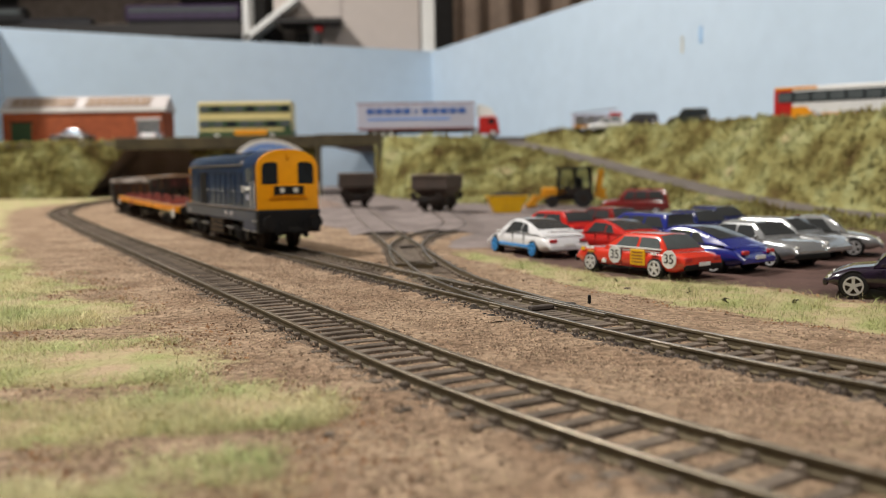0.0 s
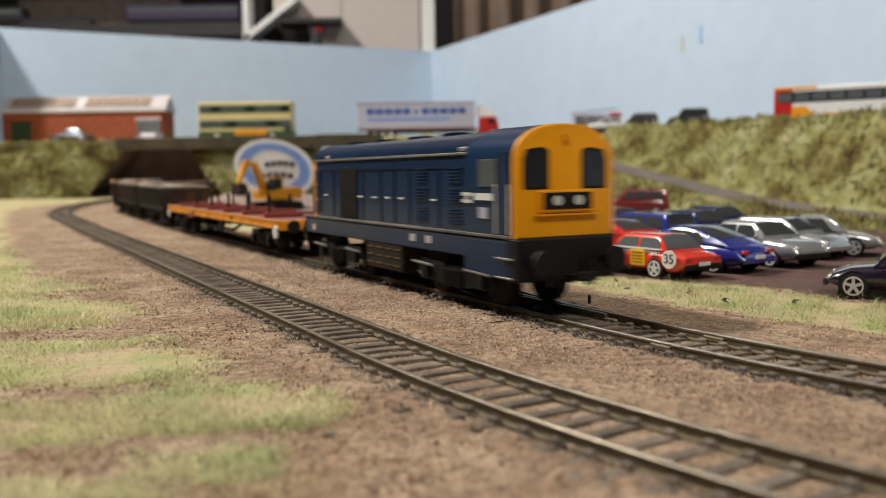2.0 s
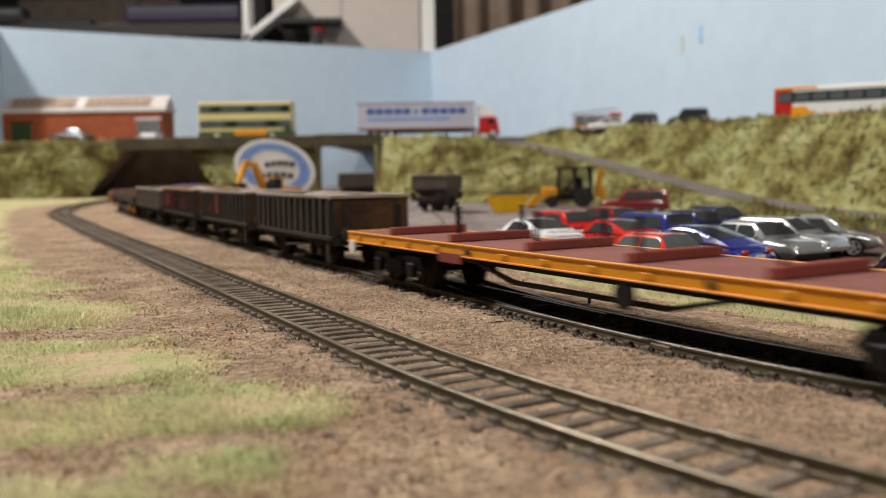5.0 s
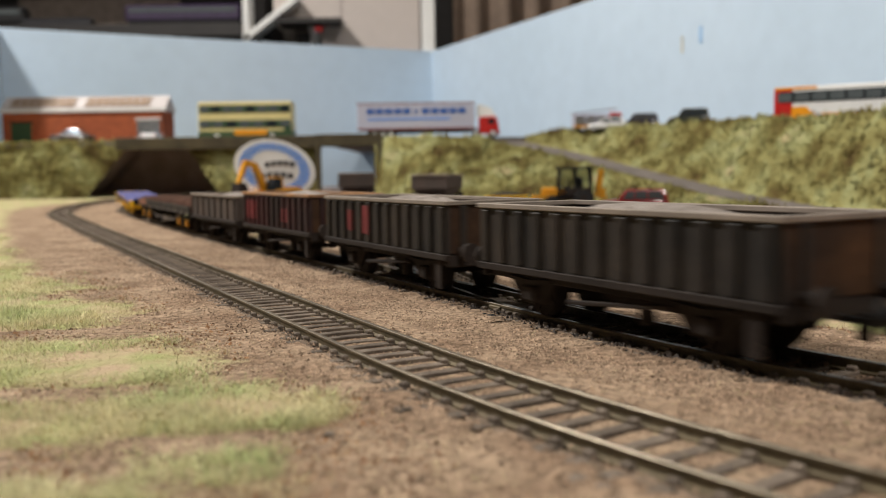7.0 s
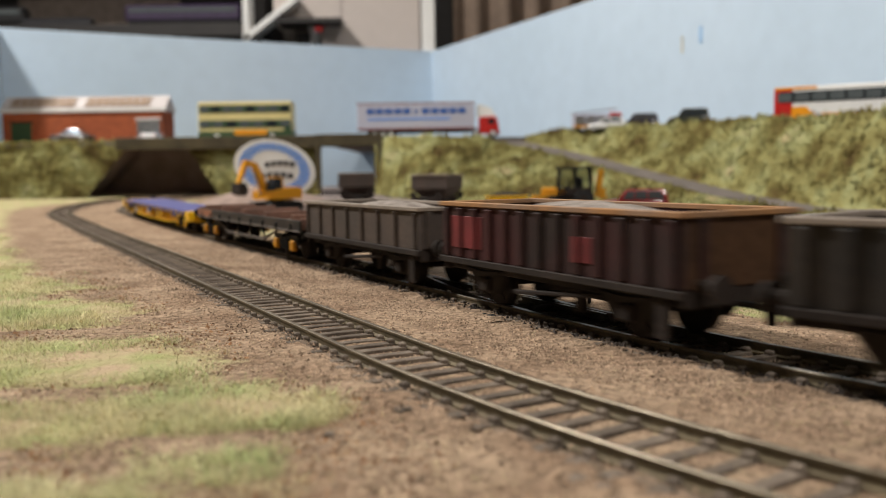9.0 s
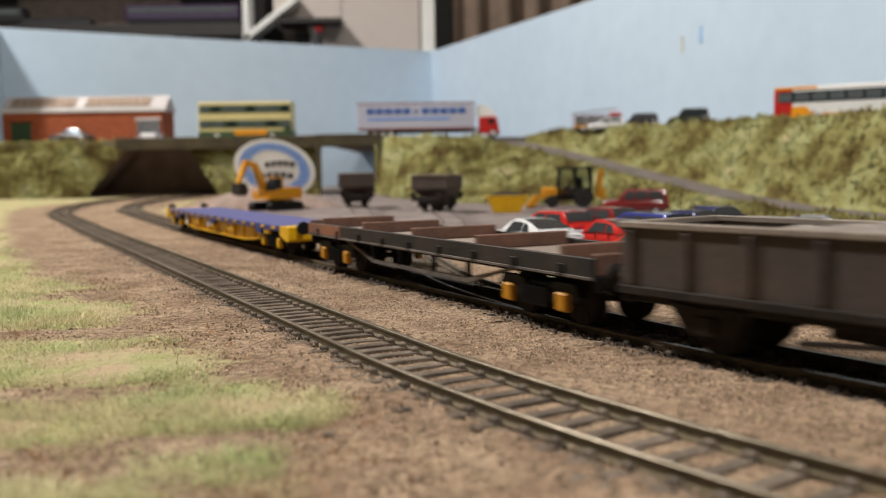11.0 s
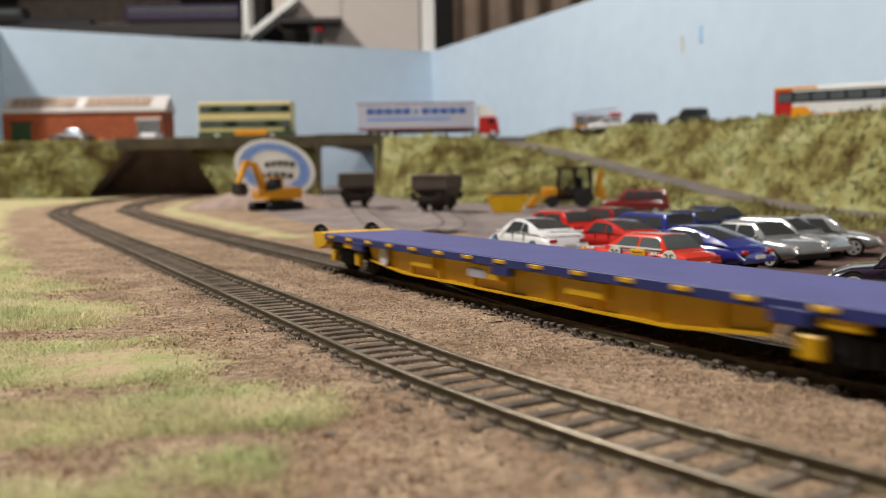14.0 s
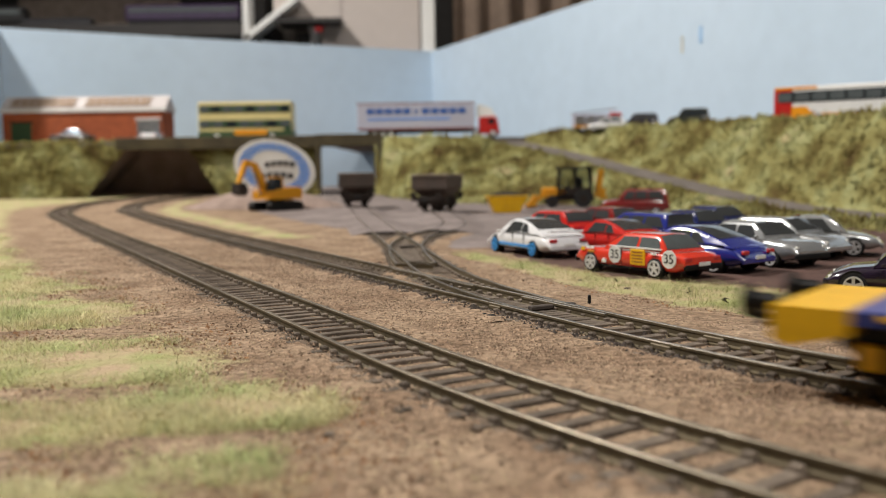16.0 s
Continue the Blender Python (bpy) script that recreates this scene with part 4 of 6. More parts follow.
def plank_flat():
    t = thing("plank_wagon", "weathered black bogie flat wagon with brown cross planks", "wagon")
    f, r = -944.0, -1135.0
    m, length = (f + r) / 2, f - r
    part("floor_panel", box((m, 0, 15.4), (length - 1, 31, 1.0), 0.2), FLOORW, t, "worn grey-brown floor")
    for s in (-1, 1):
        part("side_rail", box((m, s * 16, 15.3), (length, 1.2, 4.6), 0.2), BOXBLACK, t)
        part("side_rail_lip", box((m, s * 16.6, 12.9), (length, 0.8, 0.7), 0.1), WEATHER, t, "worn grey lower lip")
        part("brown_panel", box((r + 18, s * 16.75, 15.4), (35, 0.3, 3.8), 0.1), PANELRUST, t, "rust-brown painted end of the side")
        for k in range(9):
            part("stake_pocket", box((r + 12 + k * (length - 24) / 8, s * 16.9, 14.2), (2.0, 0.7, 3.0), 0.2), BLACK, t)
        part("truss_rod", prism([(m - 62, 12.6), (m - 34, 5.8), (m + 34, 5.8), (m + 62, 12.6), (m + 59.5, 12.6), (m + 33, 7.0), (m - 33, 7.0), (m - 59.5, 12.6)], s * 14 - 0.6, s * 14 + 0.6), WEATHER, t)
        for d in (-34, -12, 12, 34):
            part("queen_post", box((m + d, s * 14, 9.6), (1.2, 1.2, 7), 0.1), BLACK, t)
    for k in range(5):
        part("plank", box((f - 14 - k * (length - 28) / 4, 0, 17.8), (2.4, 30.5, 4.0), 0.3), WOOD, t, "brown upright cross plank")
    for d, x in ((1, f), (-1, r)):
        part("end_plank", box((x - d * 0.8, 0, 16.0), (1.6, 32, 5.0), 0.3), WOOD, t)
        part("headstock", box((x - d * 0.5, 0, 11.6), (1.6, 31, 3.8), 0.3), BLACK, t)
        buffer_pair(t, x, d)
    part("underframe", box((m, 0, 12.0), (length - 16, 18, 3), 0.3), BLACK, t)
    for x in (f - 26, r + 26):
        bogie(t, x, 12, 6.0, BLACK, DIGGER)
    return t


def container_flat():
    t = thing("container_flat_wagon", "blue-decked yellow container flat wagon, empty", "wagon")
    f, r = -1162.0, -1439.0
    m, length = (f + r) / 2, f - r
    part("deck", box((m, 0, 13.9), (length - 26, 33, 0.8), 0.1), DECKBLUE, t, "flat violet-blue deck")
    for s in (-1, 1):
        edge = part("deck_edge", box((m, s * 16.7, 12.9), (length - 26, 1.0, 2.4), 0.15), EDGEBLUE, t, "blue deck edge")
        for k in range(15):
            part("spigot", box((f - 20 - k * (length - 40) / 14, s * 17.3, 13.2), (4.6, 0.7, 1.0), 0.1), BRIGHT, edge)
        for k in (0.16, 0.5, 0.84):
            part("bracket", box((r + length * k, s * 16.4, 11.0), (9, 1.8, 3.2), 0.3), EDGEBLUE, edge)
        sill = [(m - 92, 12.0), (m - 88, 6.5), (m - 62, 4.2), (m + 62, 4.2), (m + 88, 6.5), (m + 92, 12.0)]
        web = part("fish_belly_sill", prism(sill, s * 13.2 - 0.5, s * 13.2 + 0.5), BRIGHT, t, "deep yellow fish-belly side sill")
        part("sill_flange", prism([(m - 88, 6.2), (m - 62, 3.9), (m + 62, 3.9), (m + 88, 6.2), (m + 88, 6.9), (m + 62, 4.6), (m - 62, 4.6), (m - 88, 6.9)], s * 13.8 - 1.2, s * 13.8 + 1.2), BRIGHT, web)
        for k in range(9):
            part("web_stiffener", box((m - 76 + k * 19, s * 14.1, 8.4), (1.2, 1.4, 7.4), 0.1), BRIGHT, web)
        for k in (-48, -10, 34):
            part("equipment_box", box((m + k, s * 14.6, 9.4), (15, 2.4, 4.4), 0.4), BRIGHT, web)
        part("disc", rod((r + 62, s * 14.8, 8.6), (r + 62, s * 15.4, 8.6), 3.1, 20), WHITE, t, "round white disc with dark bars")
        part("plate", box((m - 14, s * 15.9, 8.8), (9, 0.4, 2.6), 0.1), PLATE, t)
        for x in (f - 34, r + 34):
            part("side_bracket", box((x + (14 if x > m else -14) * 0, s * 15.6, 11.0), (8, 2.0, 2.6), 0.3), BRIGHT, t)
    for d, x in ((1, f), (-1, r)):
        bm = prism([(x - d * 13, 14.1), (x, 14.1), (x, 8.6), (x - d * 3, 7.4), (x - d * 13, 10.0)], -16.6, 16.6)
        part("end_platform", bm, BRIGHT, t, "yellow end platform")
        buffer_pair(t, x, d, BLACK)
        for y in (-5, 5):
            part("air_pipe", rod((x, y, 11), (x + d * 6, y, 8.6), 0.5, 6), BLACK, t)
    part("centre_beam", box((m, 0, 10.5), (length - 20, 12, 4.5), 0.3), BRIGHT, t)
    for x in (f - 30, r + 30):
        bogie(t, x, 12, 6.0, BLACK, BRIGHT)
    return t


LOCO = locomotive()
TRAIN = [
    (LOCO, -36, -128),
    (bolster_flat(), -232, -419),
    (box_wagon(-474, -574, 28.0, BOXBLACK, RIMGREY, "weathered black ribbed open wagon with stone load"), -494, -554),
    (box_wagon(-594, -694, 28.0, BOXBLACK, RIMGREY, "weathered black open wagon with two red patches", ((58, 6, 21, 10), (72, 6, 20.4, 7.5))), -614, -674),
    (box_wagon(-714, -814, 28.0, BOXMAROON, RUST, "maroon ribbed open wagon with orange rusted rim", ((78, 16, 20.5, 9), (29, 6, 19.2, 6))), -734, -794),
    (box_wagon(-830, -936, 25.6, BOXBROWN, RIMGREY, "low grey-brown open wagon with plain panels", (), 8, True), -850, -916),
    (plank_flat(), -970, -1109),
    (container_flat(), -1192, -1409),
]


# ---- parked vehicles ----
# belt line, glasshouse (foot and roof ends, as shares of the length), roof height, side panes, shoulder
CARS = {
    "saloon": dict(belt=[(-.5, .52), (-.475, .60), (-.28, .635), (.22, .63), (.44, .57), (.49, .49), (.5, .38)], gh=(-.31, .24, -.20, .10), roof=.99, panes=((-.255, -.055), (-.03, .165)), curve=.8),
    "rally": dict(belt=[(-.5, .50), (-.475, .58), (-.28, .61), (.22, .61), (.44, .56), (.49, .48), (.5, .38)], gh=(-.36, .20, -.26, .06), roof=.99, panes=((-.315, -.115), (-.09, .115)), curve=.8),
    "coupe": dict(belt=[(-.5, .34), (-.475, .48), (-.43, .57), (-.30, .625), (0, .62), (.24, .585), (.38, .53), (.465, .43), (.5, .28)], gh=(-.43, .27, .0, .10), roof=.99, panes=((-.21, -.085), (-.07, .17)), curve=0),
    "hatch": dict(belt=[(-.5, .50), (-.48, .61), (-.2, .63), (.2, .62), (.42, .55), (.49, .46), (.5, .34)], gh=(-.46, .25, -.35, .09), roof=.98, panes=((-.37, -.08), (-.06, .16)), curve=.75),
    "estate": dict(belt=[(-.5, .50), (-.485, .59), (-.2, .61), (.25, .60), (.46, .54), (.5, .40)], gh=(-.485, .26, -.44, .14), roof=.98, panes=((-.44, -.19), (-.17, .0), (.02, .19)), curve=.8),
}


def car_section(half, z0, z1):
    """Half-round lower body: tucked in at the sill, fullest at mid height, curving over into the bonnet."""
    h = z1 - z0
    pts = [(half * .84, z0), (half * .93, z0 + h * .10), (half * .985, z0 + h * .28), (half, z0 + h * .48), (half * .985, z0 + h * .68), (half * .945, z0 + h * .84), (half * .87, z0 + h * .95), (half * .74, z1), (half * .38, z1 + h * .05)]
    return pts + [(-a, b) for a, b in pts[::-1]]


def parked_car(style, paint_mat, label, x, y, z, rz, length=58, width=23.5, height=18, rim=SILVERRIM, group="parked model cars", windows=None, axles=(-.30, .31)):
    s = CARS[style]
    t = thing("car", label, "car", group, x, y, z, rz)
    half = width / 2
    rings = []
    for k in range(25):
        u = -0.5 + k / 24
        b = between(u, s["belt"]) * height
        taper = 1 - 0.13 * abs(2 * u) ** 6 - (0.06 if u > .42 else 0) * (u - .42) / .08
        low = height * (0.17 + 0.10 * max(0, (abs(u) - .42) / .08))
        rings.append([(u * length, a, c) for a, c in car_section(half * taper, low, b)])
    part("body", loft(rings), paint_mat, t, smooth=True)
    g0, g1, r0, r1 = s["gh"]
    top = s["roof"] * height
    curve = s["curve"]

    def crown(u):
        """Height of the glasshouse over its base at u, and how far it has risen."""
        b = between(u, s["belt"]) * height
        f = (u - g0) / (r0 - g0) if u < r0 else (g1 - u) / (g1 - r1) if u > r1 else 1.0
        f = max(0.0, min(1.0, f))
        f = f ** curve if curve else math.sin(f * math.pi / 2)
        m = (u - (r0 + r1) / 2) / ((r1 - r0) / 2 + .15)
        return b, b + (top - 0.6 * m * m - b) * f, f

    def shell(u, v, out=0.0):
        """A place on the glasshouse: v runs from the foot of one side (0) over the roof (0.5) to the other (1)."""
        b, c, f = crown(u)
        wb, wt = half * .90, half * (.90 - .22 * f)
        pts = [(0, wb, b - .5), (.06, wb - .1, b), (.36, wt, c - .13 * (c - b) - .05), (.41, wt * .90, c - .22 * f), (.5, 0, c + .15 * f)]
        w = v if v <= .5 else 1 - v
        for (v0, y0, z0), (v1, y1, z1) in zip(pts, pts[1:]):
            if w <= v1:
                k = (w - v0) / (v1 - v0)
                break
        y, z = y0 + (y1 - y0) * k, z0 + (z1 - z0) * k
        lift = out if w > .36 else out * .4
        return (u * length, (y + (out if w < .41 else 0)) * (1 if v <= .5 else -1), z + lift)

    vs = [0, .06, .14, .25, .36, .385, .41, .45, .5, .55, .59, .615, .64, .75, .86, .94, 1]
    part("glasshouse", loft([[shell(g0 + (g1 - g0) * k / 24, v) for v in vs] for k in range(25)]), paint_mat, t, smooth=True)

    def pane(name, u0, u1, v0, v1, lean0=0.0, lean1=0.0, label=""):
        """A pane lying in the glasshouse's surface; lean: how far its ends slope with height."""
        rings = []
        for k in range(9):
            row = []
            for m in range(7):
                h = m / 6
                row.append((u0 + lean0 * h + (u1 + lean1 * h - u0 - lean0 * h) * k / 8, v0 + (v1 - v0) * h))
            rings.append([shell(a, b, .16) for a, b in row] + [shell(a, b, -.2) for a, b in row[::-1]])
        return part(name, loft(rings), windows or WINDOW, t, label, smooth=True)

    pane("rear_window", g0 + (r0 - g0) * (.30 if style == "coupe" else .12), r0 - (r0 - g0) * (.12 if style == "coupe" else .06), .405, .595, label="dark rear window")
    pane("windscreen", r1 + (g1 - r1) * .08, g1 - (g1 - r1) * .14, .40, .60, label="dark windscreen")
    for side in (-1, 1):
        for n, (ua, ub) in enumerate(s["panes"]):
            first, last = n == 0, n == len(s["panes"]) - 1
            v0, v1 = (.075, .325) if side > 0 else (.925, .675)
            pane("side_window", ua, ub, v0, v1, (.05 if style in ("saloon", "rally") else .07) if first else 0, -.07 if last else 0)
        part("waist_trim", box(((g0 + g1) / 2 * length, side * half * .915, between(0, s["belt"]) * height - .25), ((g1 - g0) * length * .8, .35, .3), 0), SILVERRIM if style in ("saloon", "rally") else BLACK, t)
        if style != "rally":
            part("mirror", box((g1 * length - 3, side * (half + .7), between(g1, s["belt"]) * height + .8), (1.6, 1.8, 1.3), .3), paint_mat, t)
        part("door_seam", box((.02 * length, side * half * .985, height * .45), (.14, .5, height * .36), 0), BLACK, t)
        part("door_seam", box((-.18 * length if style != "coupe" else -.16 * length, side * half * .985, height * .45), (.14, .5, height * .36), 0), BLACK, t)
        part("sill", box((0, side * half * .9, height * .19), (length * .5, .8, 1.1), .2), BLACK, t)
        zl = between(.46, s["belt"]) * height - 1.7
        part("headlight", rod((.44 * length, side * half * .68, zl), (.484 * length, side * half * .66, zl), 1.15, 14, r2=1.0), LAMPLENS, t)
        part("tail_light", box((-.492 * length, side * half * .66, height * .47), (1.4, 3.8, 1.5), .3), RED, t, "red tail light")
        for ux in axles:
            r = 3.95 * length / 60
            bm = rod((ux * length, side * (half - 3.4), r * 1.05), (ux * length, side * (half - .35), r * 1.05), r * 1.13, 20)
            part("wheel_arch", bm, BLACK, t)
            w = part("wheel", rod((0, -side * 1.4, 0), (0, side * 1.4, 0), r * .5, 10), UNDER, t)
            w.location = tuple(c * MM for c in (ux * length, side * (half - 1.3), r))
            part("tyre", rod((0, -1.45, 0), (0, 1.45, 0), r, 22), TYRE, w)
            part("brake_disc", rod((0, side * 1.3, 0), (0, side * 1.5, 0), r * .66, 18), UNDER, w)
            bm = rod((0, side * 1.4, 0), (0, side * 1.85, 0), r * .17, 10)
            for k in range(5):
                a = k * 1.2566 + .3
                box((math.cos(a) * r * .36, side * 1.66, math.sin(a) * r * .36), (r * .6, .35, r * .24), 0, ry=-math.degrees(a), bm=bm)
            for k in range(18):
                a = k * .34907
                box((math.cos(a) * r * .68, side * 1.66, math.sin(a) * r * .68), (r * .13, .5, r * .26), 0, ry=-math.degrees(a), bm=bm)
            part("rim", bm, rim, w)
    part("bumper", box((.497 * length, 0, height * .27), (1.6, width * .84, height * .13), .4), BLACK if style in ("saloon", "rally") else paint_mat, t)
    part("bumper", box((-.497 * length, 0, height * .29), (1.6, width * .84, height * .13), .4), BLACK if style in ("saloon", "rally") else paint_mat, t)
    part("number_plate", box((-.513 * length, 0, height * .36), (.4, 6, 1.4), .1), WHITE, t)
    return t


P_WHITE = paint("car_white", (0.83, 0.83, 0.85))
P_RED = paint("car_red", (0.55, 0.020, 0.015))
P_ORANGERED = paint("car_orange_red", (0.70, 0.045, 0.022))
P_BLUE = paint("car_blue", (0.018, 0.028, 0.24))
P_DBLUE = paint("car_dark_blue", (0.014, 0.020, 0.10))
P_SILVER = paint("car_silver", (0.44, 0.45, 0.46), 0.55)
P_BLACK = paint("car_black", (0.018, 0.010, 0.026))
P_MAROON = paint("car_maroon", (0.20, 0.012, 0.012))
BLUERIM = material("light_blue_wheel", (0.05, 0.33, 0.78), 0.4, 0, 0.05, 40, bump=0)
G0 = -2.6

coupe = parked_car("coupe", P_WHITE, "white sports coupe with light blue wheels and stripe", 45, 434, G0, 114, 61, 24.5, 17.5, BLUERIM)
for side in (-1, 1):
    part("stripe", box((0, side * 12.15, 5.0), (30, .5, 1.3), .1), BLUERIM, coupe, "light blue side stripe")
part("spoiler", box((-27, 0, 12.2), (4, 18, .8), .3), P_WHITE, coupe)

racer = parked_car("rally", P_ORANGERED, "red rally saloon with white 35 roundels and yellow panel", 78, 346, G0, 123, 58, 22.5, 16.2, windows=GLASSG, axles=(-.28, .31))
for u in (4.5, -23.0):
    disc = part("roundel", rod((u, 10.9, 7.6), (u, 11.35, 7.6), 3.3, 28), WHITE, racer, "white number roundel")
    writing("35", 4.9, pose(u * MM, 11.42 * MM, 7.6 * MM, 90, 0, 180), SIGNBLACK, disc)
panel = part("door_panel", box((-7.5, 11.2, 7.4), (7.4, .5, 6.0), .1), BRIGHT, racer, "yellow panel with unreadable lines")
for k in range(4):
    part("line", box((-7.5, 11.5, 9.2 - k * 1.2), (5.4, .15, .35), 0), BOLSTER, panel)
part("window_trim", box((-5, 10.15, 10.7), (27, .5, .5), .1), WHITE, racer, "white window surround")
for u, z, w, h, m in ((18.5, 9.4, 4.2, 1.0, WHITE), (18.0, 8.0, 3.4, 0.9, DIGGER), (18.8, 6.4, 2.2, 1.8, BARBLUE), (23.0, 8.8, 2.0, 1.4, BRIGHT), (10.5, 4.8, 2.2, 1.6, WHITE), (-15.5, 9.0, 2.6, 0.7, WHITE)):
    part("sticker", box((u, 11.1 if u < 20 else 10.8, z), (w, .5, h), .1), m, racer, "small sponsor sticker")

parked_car("coupe", P_BLUE, "glossy blue sports coupe seen from its rounded tail", 103, 362, G0, 127, 57, 24.5, 17.5)
parked_car("saloon", P_SILVER, "silver angular saloon facing the grass strip", 133, 379, G0, -62, 58, 23, 18)
parked_car("coupe", P_SILVER, "large silver sports coupe standing apart", 170, 416, G0, -24, 62, 25, 18.5)
parked_car("hatch", P_SILVER, "silver hatchback between two other silver cars", 156, 408, G0, -55, 54, 23, 18)
parked_car("coupe", P_BLACK, "black low sports car at the edge of the grass", 149, 271, G0, 152, 59, 25, 17.0, axles=(-.27, .36))
parked_car("coupe", P_RED, "red sports car with black rear wing beside the white coupe", 84, 432, G0, 116, 58, 24, 16.5)
parked_car("hatch", P_RED, "red hatchback parked behind the white coupe", 64, 512, G0, 118, 56, 23, 18)
parked_car("estate", P_BLUE, "blue estate car with bright roof pillars between saloons", 105, 466, G0, 118, 58, 23, 18.5)
parked_car("saloon", P_DBLUE, "dark blue saloon with white window frames", 133, 482, G0, 116, 58, 23, 18.5)
parked_car("saloon", P_DBLUE, "dark blue saloon closing the second row of cars", 158, 528, G0, 114, 60, 23.5, 18.5)
parked_car("hatch", P_MAROON, "dark red hatchback standing apart near the yard", 100, 552, G0, 112, 56, 23, 18)
pick = parked_car("estate", P_MAROON, "dark red off-road pickup by the bank foot", 160, 745, rise(745) - 2.6, 170, 54, 24, 23)
for d in (-12, 0):
    part("roll_bar", rod((d, -9, 23), (d, 9, 23), .8, 6), BLACK, pick)
parked_car("saloon", paint("car_grey_brown", (0.10, 0.085, 0.08), 0.3), "grey-brown saloon parked before the brick building", -527, 1290, 86, 178, 60, 24, 20, group="vehicles on the upper road")
parked_car("hatch", P_WHITE, "white car half hidden behind the bridge parapet", -416, 1300, 86, 95, 54, 23, 18, group="vehicles on the upper road")
parked_car("estate", paint("car_dark_green", (0.03, 0.035, 0.025)), "dark green boxy off-road car with a white door", 283, 1034, 83.6, 165, 46, 23, 23, group="vehicles on the upper road", windows=GLASS)
parked_car("hatch", P_WHITE, "white car beside the fire engine", 210, 1142, 86, 168, 50, 22, 17, group="vehicles on the upper road")
parked_car("estate", P_BLACK, "black off-road car behind the white one", 252, 1150, 86, 168, 48, 24, 23, group="vehicles on the upper road")


def road_wheels(t, xs, half, r):
    for x in xs:
        for s in (-1, 1):
            w = part("wheel", rod((0, -1.6, 0), (0, 1.6, 0), r, 18), TYRE, t)
            w.location = (x * MM, s * (half - 1.6) * MM, r * MM)
            part("rim", rod((0, s * 1.5, 0), (0, s * 1.9, 0), r * .55, 12), SILVERRIM, w)


def fire_engine(x, y, z, rz):
    t = thing("fire_engine", "red fire engine with silver ladder on the upper road", "fire engine", x=x, y=y, z=z, rz=rz)
    part("body", box((-8, 0, 15), (46, 26, 18), 1.2), PLATE, t)
    part("cab", box((22, 0, 15), (16, 26, 20), 1.5), RED, t)
    part("cab_window", box((28.5, 0, 19), (4, 24, 7), .6), GLASS, t)
    for s in (-1, 1):
        part("side_window", box((22, s * 12.9, 19), (11, .6, 6), .2), GLASS, t)
        for k in range(3):
            part("locker_shutter", box((-24 + k * 14, s * 13.0, 15), (12, .5, 12), .2), STEEL, t)
        part("side_band", box((-8, s * 13.1, 8), (46, .5, 3), .1), DIGGER, t)
    lad = part("ladder", box((-4, 0, 28), (60, 1.0, 1.2), .2, ry=-6), STEEL, t)
    part("ladder_rail", box((-4, 6, 28), (60, 1.0, 1.2), .2, ry=-6), STEEL, lad)
    for k in range(10):
        part("rung", rod((-30 + k * 6, 0, 26 + k * .6), (-30 + k * 6, 6, 26 + k * .6), .35, 6), STEEL, lad)
    road_wheels(t, (-20, 20), 13, 6)
    return t


fire_engine(203, 1180, 86, 0)


def city_bus(x, y, z, rz):
    t = thing("bus", "white single-deck bus with red and orange rear", "bus", x=x, y=y, z=z, rz=rz)
    L, w = 150, 33
    part("body", box((0, 0, 21), (L, w, 32), 1.6), WHITE, t)
    part("rear_panel", box((-L / 2 + 9, 0, 20.5), (19, w + .5, 30), 1.5), RED, t, "red rear panel")
    part("orange_sweep", prism([(-L / 2 + 16, 5.2), (-L / 2 + 42, 5.2), (-L / 2 + 30, 17), (-L / 2 + 17, 17)], -w / 2 - .35, w / 2 + .35), ORANGE, t, "orange sweep behind the red")
    part("roof_band", box((-L / 2 + 20, 0, 35.2), (40, w + .7, 3.0), .5), ORANGE, t)
    for s in (-1, 1):
        band = part("window_band", box((2, s * (w / 2 + .15), 26.5), (L - 8, .5, 11), .2), GLASS, t)
        for k in range(9):
            part("pane", box((-L / 2 + 10 + k * 16.2, s * (w / 2 + .45), 26.5), (13.6, .2, 8.6), .1), GLASSG, band)
        part("skirt_line", box((20, s * (w / 2 + .15), 9), (100, .4, 1.6), .1), ORANGE, t)
    for k in (-6.5, 6.5):
        part("rear_window", box((-L / 2 - .8, k, 27), (.5, 11.5, 9), .2), GLASSG, t)
    road_wheels(t, (-38, 46), w / 2, 6.3)
    return t


city_bus(408, 886, 80.4, -32)


